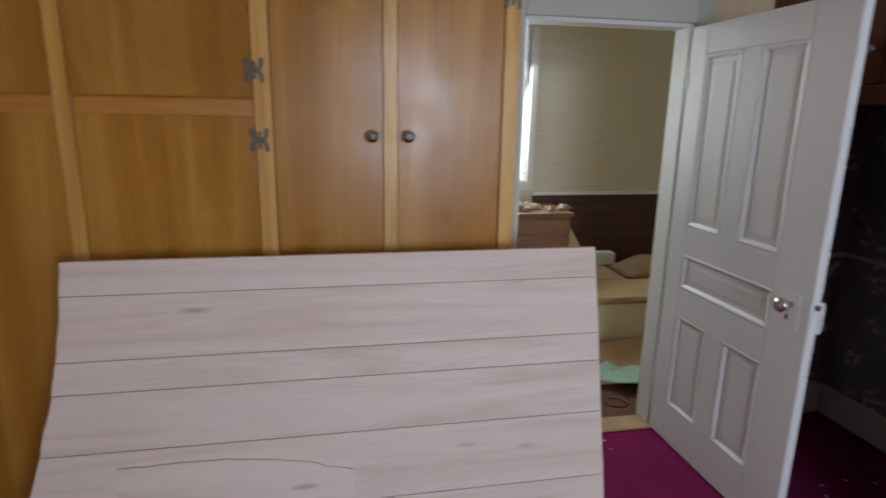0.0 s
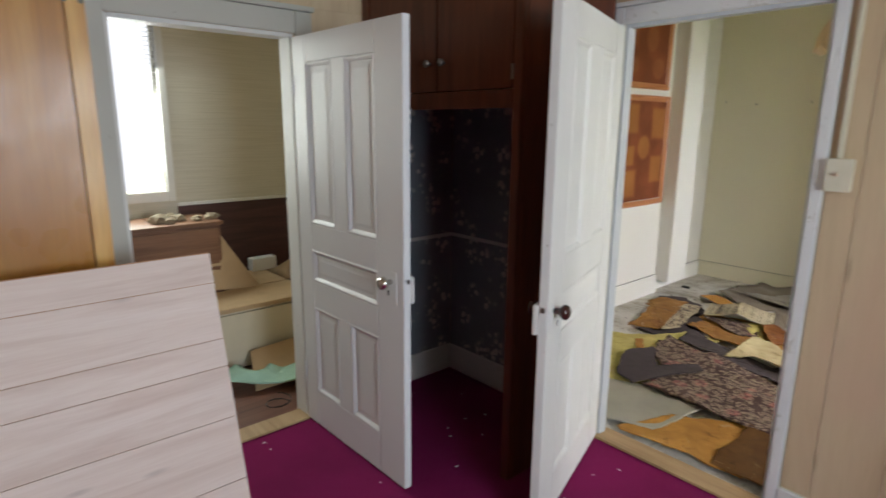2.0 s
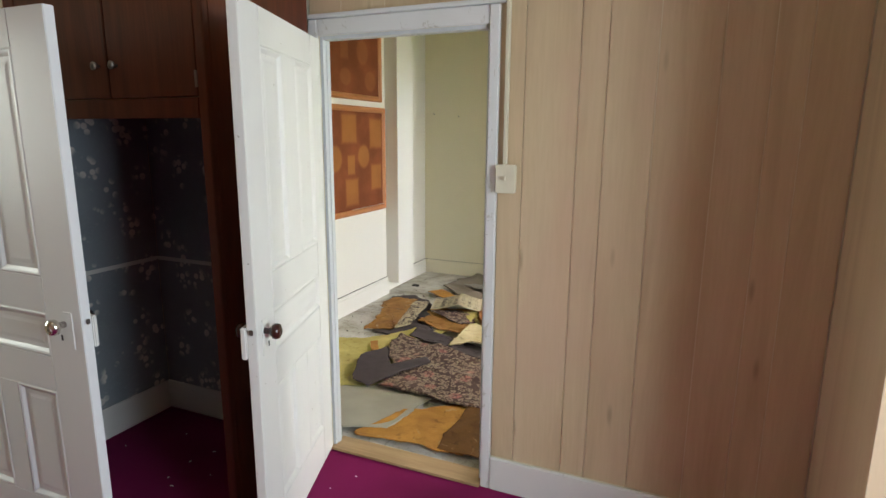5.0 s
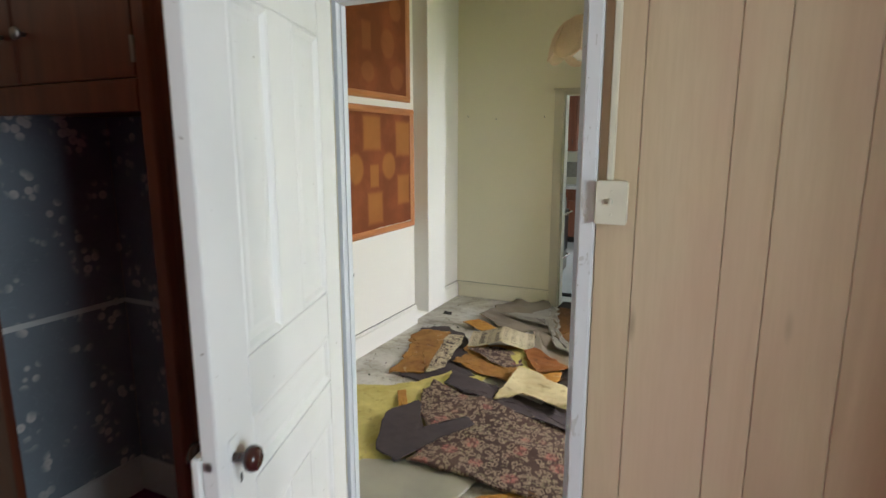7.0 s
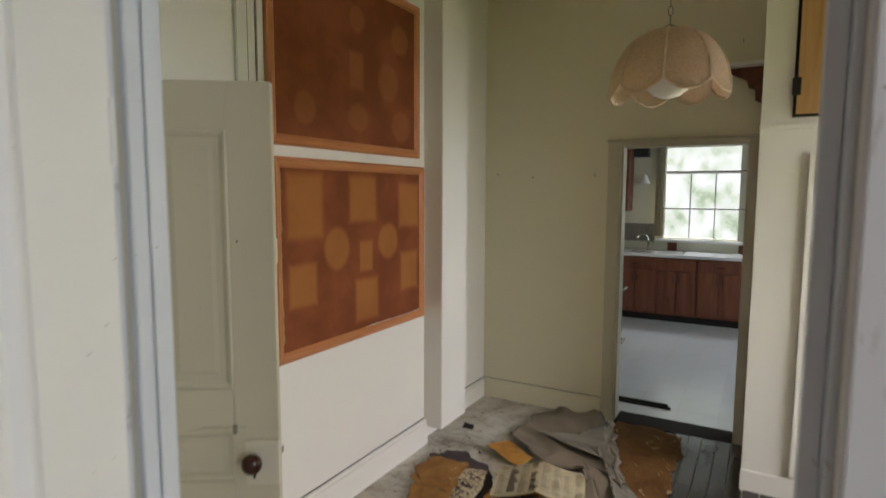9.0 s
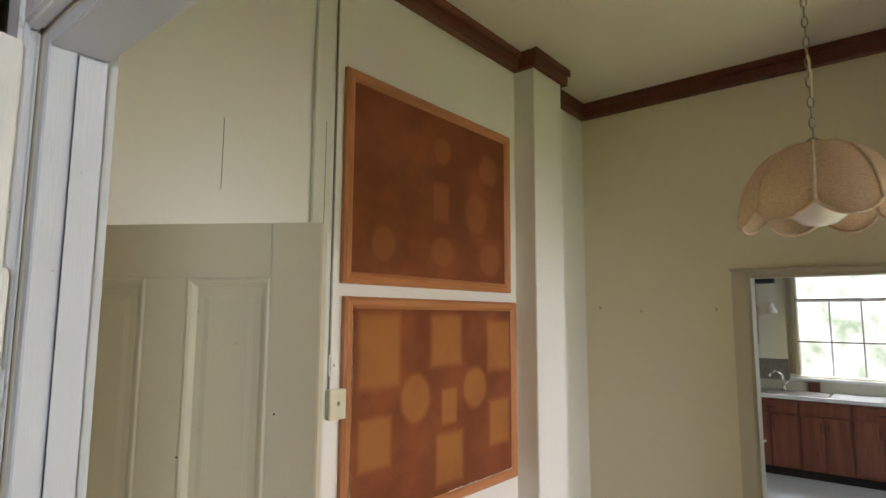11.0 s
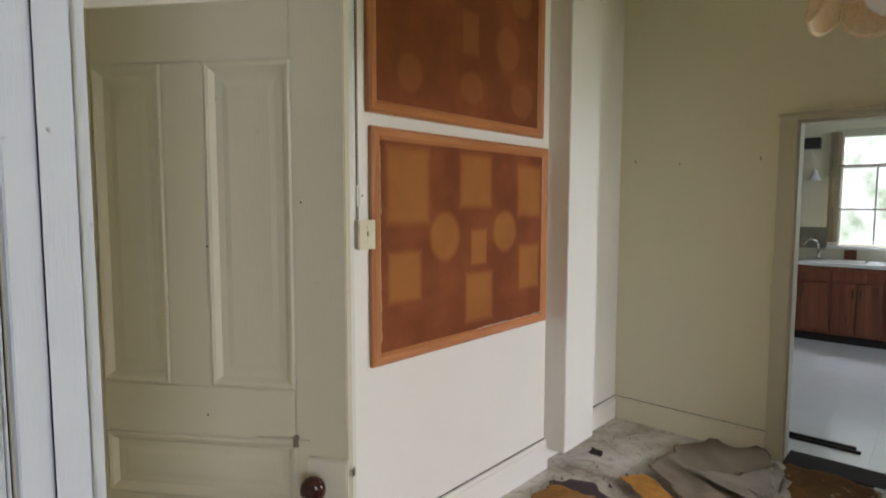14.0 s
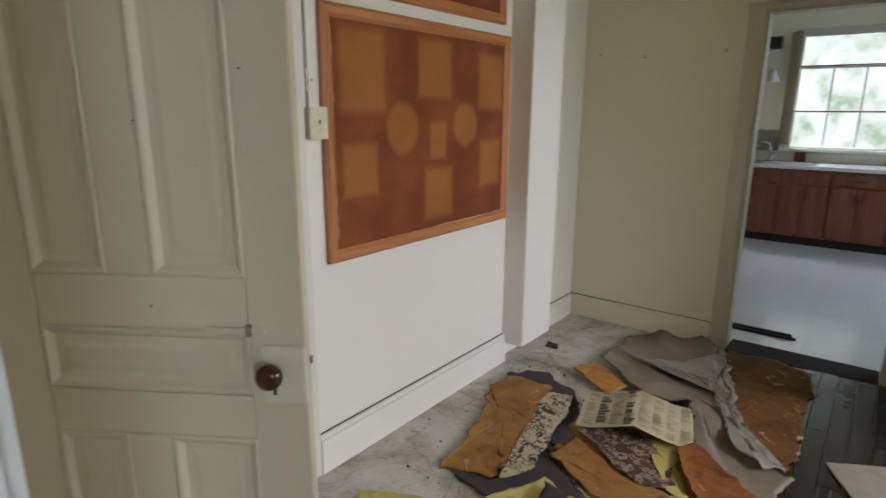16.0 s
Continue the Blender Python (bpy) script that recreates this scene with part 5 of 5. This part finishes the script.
uc = thing("wall_cabinet", pose(10.8, 2.52, 1.45), "red-brown wooden wall cabinet", "cabinet")
part("body", boxes(((0.02, 0, 0), (0.345, 0.55, 0.9))), KITCHEN_WOOD, uc)
part("door", boxes(((0, 0.005, 0.005), (0.019, 0.545, 0.895)), bevel=0.005), KITCHEN_WOOD, uc)
part("handle", tube([(-0.002, 0.05, 0.1), (-0.02, 0.05, 0.11), (-0.02, 0.05, 0.18), (-0.002, 0.05, 0.19)], 0.005), BLACK, uc)
vb = thing("valance_box", pose(11.0, 2.3, 2.2), "black box fixed above the sink lamp", "box")
part("case", boxes(((0, 0, 0), (0.14, 0.2, 0.13)), bevel=0.004), BLACK, vb)
wl = thing("wall_lamp", pose(11.05, 2.34, 1.85), "small white cone wall lamp", "wall lamp")
bm = lathe([(0.022, 0.1), (0.03, 0.06), (0.07, -0.02), (0.065, -0.022), (0.02, 0.05)], 18)
part("shade", bm, GLOBE, wl, "", True)
part("arm", tube([(0, 0, 0.09), (0.03, 0.02, 0.12), (0.095, 0.03, 0.1)], 0.007), GLOBE, wl)
st = thing("stove", pose(7.75, 2.05, 0), "black and steel stove with bowed handles", "stove")
part("body", boxes(((0, 0.03, 0.02), (0.72, 0.7, 0.9)), bevel=0.01), STEEL, st)
part("oven_door", boxes(((0.02, 0.0, 0.3), (0.7, 0.029, 0.8)), bevel=0.006), BLACK, st)
part("drawer", boxes(((0.02, 0.004, 0.06), (0.7, 0.029, 0.28)), bevel=0.006), STEEL, st)
part("cooktop", boxes(((0, 0.03, 0.901), (0.72, 0.7, 0.93)), bevel=0.006), BLACK, st)
part("handle", tube([(0.06, 0.0, 0.76), (0.08, -0.05, 0.77), (0.64, -0.05, 0.77), (0.66, 0.0, 0.76)], 0.012), CHROME, st)
part("handle", tube([(0.06, 0.0, 0.24), (0.08, -0.04, 0.25), (0.64, -0.04, 0.25), (0.66, 0.0, 0.24)], 0.012), CHROME, st)

# ---- back bedroom ----
wb = thing("window_back", pose(0, 0, 0), "white framed window with a raised blind", "window", kind="structure")
for lo, hi in (((BW0 - 0.06, 4.52, 1.03), (BW0, 4.6, 2.37)), ((BW1, 4.52, 1.03), (BW1 + 0.05, 4.6, 2.37)), ((BW0, 4.521, 2.3), (BW1, 4.6, 2.37)), ((BW0, 4.521, 1.03), (BW1, 4.6, 1.1))):
    part("window_frame", boxes((lo, hi), bevel=0.004), WHITE_OLD, wb)
for i in range(40):
    part("blind_slat", boxes(((BW1 - 0.075, 4.525, 1.115 + i * 0.029), (BW1 - 0.002, 4.545, 1.117 + i * 0.029))), WHITE_OLD, wb)
struct("backdrop_glare", boxes(((-1.5, 6.2, -0.25), (4.5, 6.22, 4.5))), GLARE, "overexposed daylight beyond the back window", "backdrop")
trims("wainscot_back", "dark purple-brown boarding under the wallpaper", "wainscot", DARK_PANEL, ((BW1 + 0.06, 4.53, 0), (4.28, 4.549, 0.985)))
trims("wainscot_rail", "thin white rail over the dark boarding", "rail", WHITE_OLD, ((BW1 + 0.06, 4.525, 0.987), (4.28, 4.549, 1.01)))
ds = thing("dresser", pose(1.5, 4.05, 0), "brown wooden chest of drawers under the window", "dresser")
part("body", boxes(((0, 0.02, 0.0), (0.65, 0.44, 0.9)), bevel=0.004), DRESSER, ds)
part("top", boxes(((-0.02, 0, 0.901), (0.67, 0.45, 0.925)), bevel=0.004), DRESSER, ds)
for z in (0.08, 0.36, 0.63):
    part("drawer", boxes(((0.02, 0.004, z), (0.63, 0.0195, z + 0.25)), bevel=0.004), DRESSER, ds)
rnd = random.Random(8)
for i in range(9):
    x, y, s = 1.9 + rnd.uniform(-0.14, 0.24), 4.15 + rnd.uniform(0, 0.2), rnd.uniform(0.03, 0.055)
    bm = bmesh.new()
    bmesh.ops.create_icosphere(bm, subdivisions=2, radius=s)
    for v in bm.verts:
        v.co *= 1 + 0.5 * noise.noise(v.co * 30 + Vector((i, 0, 0)))
        v.co.z = max(v.co.z * 0.7, -s * 0.4)
    o = part("plaster_lump", bm, PLASTER)
    o.location = (x, y, 0.926 + s * 0.4)
    tagged(o, "crumbled plaster lump lying on the dresser", "plaster", "plaster lumps")
bed = thing("bed", pose(1.95, 3.62, 0), "low bed base covered by a cream sheet", "bed")
part("base", boxes(((-0.6, 0, 0.002), (1.7, 0.41, 0.4)), ((0.21, 0.4105, 0.002), (1.7, 0.85, 0.4)), bevel=0.02), SHEET, bed)
part("board", boxes(((-0.62, -0.015, 0.4005), (1.72, 0.41, 0.43)), ((0.21, 0.4105, 0.4005), (1.72, 0.86, 0.43)), bevel=0.005), CARDBOARD, bed, "tan board lying on the bed")
cb = thing("cardboard_sheet", pose(2.2, 4.02, 0.432, -14, 8, 0), "tan cardboard sheet leaning against the dresser", "cardboard")
bm = bmesh.new()
fr = [bm.verts.new((x, 0, z)) for x, z in ((-0.3, 0.0), (0.2, 0.0), (-0.1, 0.4), (-0.25, 0.43), (-0.32, 0.3))]
bk = [bm.verts.new((v.co.x, 0.006, v.co.z)) for v in fr]
bm.faces.new(fr)
bm.faces.new(bk[::-1])
for i in range(5):
    bm.faces.new((fr[(i + 1) % 5], fr[i], bk[i], bk[(i + 1) % 5]))
part("sheet", bm, CARDBOARD, cb)
pl = thing("pillow", pose(2.85, 4.2, 0.432), "tan cardboard flap curled on the bed", "cardboard")
bm = bmesh.new()
g = [[bm.verts.new((i * 0.05 - 0.25, j * 0.05 - 0.2, 0.004 + 0.13 * math.sin(math.pi * i / 10) * math.sin(math.pi * j / 8) + 0.01 * noise.noise((i, j, 0)))) for j in range(9)] for i in range(11)]
for i in range(10):
    for j in range(8):
        bm.faces.new((g[i][j], g[i + 1][j], g[i + 1][j + 1], g[i][j + 1]))
bmesh.ops.solidify(bm, geom=bm.faces[:], thickness=0.005)
part("cover", bm, CARDBOARD, pl, "", True)
bx = thing("white_box", pose(2.5, 4.4, 0.432), "small white box on the bed", "box")
part("case", boxes(((0, 0, 0), (0.2, 0.1, 0.1)), bevel=0.004), WHITE_DOOR, bx)
fp = thing("cardboard_flap", pose(0, 3.25, 0.003, -66, 0, 0), "tan cardboard sheet slumped against the bed", "cardboard")
part("sheet", sheet_piece([(2.0, 0.0), (3.2, 0.0), (3.2, 0.36), (2.6, 0.37), (2.1, 0.33)]), CARDBOARD, fp)
torn("green_blanket", [(1.78, 3.5), (2.1, 3.42), (2.5, 3.22), (2.78, 3.05), (2.6, 2.95), (2.2, 3.1), (1.87, 3.31), (1.74, 3.4)], GREEN_CLOTH, 0.0, "crumpled pale green blanket on the floor", "blanket", 0.012, 0.03, 0.1, 31, 0.1)
cw = thing("cable", pose(0, 0, 0), "thin black cable looped on the floor", "cable")
part("wire", tube([(2.02 + 0.07 * math.cos(i * 0.5), 2.98 + 0.07 * math.sin(i * 0.5), 0.01 + i * 0.003) for i in range(16)], 0.004, 6), BLACK, cw)

# screw holes and a broken latch on the cream door
d3 = bpy.data.objects["door_3"]
for u, z in ((0.42, 1.45), (0.41, 1.06), (0.645, 1.55)):
    bm = lathe([(0.0026, 0.0181), (0.002, 0.0186)], 8, "y")
    bmesh.ops.translate(bm, vec=(u, 0, z), verts=bm.verts[:])
    part("screw_hole", bm, DARK_TRIM, d3)
part("latch_strip", boxes(((0.53, -0.026, 1.005), (0.66, -0.0185, 1.018)), bevel=0.002), CREAM_DOOR, d3)
part("latch_pin", boxes(((0.62, -0.03, 1.0), (0.632, -0.0185, 1.026)), bevel=0.002), STEEL, d3)

# crumbs swept about the floor
rnd = random.Random(11)
bm = bmesh.new()
for i in range(150):
    x, y = rnd.uniform(4.0, 6.7), rnd.uniform(1.2, 2.7)
    r = rnd.uniform(0.003, 0.011)
    v = [bm.verts.new((x + r * rnd.uniform(0.6, 1.2) * math.cos(a), y + r * rnd.uniform(0.6, 1.2) * math.sin(a), 0.001)) for a in (0, 1.3, 2.6, 3.9, 5.2)]
    top = bm.verts.new((x, y, 0.001 + r * 0.8))
    for k in range(5):
        bm.faces.new((v[k], v[(k + 1) % 5], top))
tagged(part("floor_crumbs", bm, DARK_TRIM), "dark crumbs scattered over the dirty lino", "debris", kind="stuff")

# lint trodden into the carpet
rnd = random.Random(21)
bm = bmesh.new()
for i in range(70):
    x, y, a, l = rnd.uniform(0.9, 3.1), rnd.uniform(0.2, 2.7), rnd.uniform(0, 3.1), rnd.uniform(0.003, 0.012)
    w = 0.0025
    c, n = math.cos(a), math.sin(a)
    v = [bm.verts.new((x + p * c - q * n, y + p * n + q * c, 0.001 + h)) for p, q, h in ((-l, -w, 0), (l, -w, 0), (l * 0.7, w, 0), (-l * 0.8, w, 0), (0, 0, 0.004))]
    for k in range(4):
        bm.faces.new((v[k], v[(k + 1) % 4], v[4]))
tagged(part("carpet_lint", bm, DINING_WHITE), "pale bits of lint on the magenta carpet", "debris", kind="stuff")
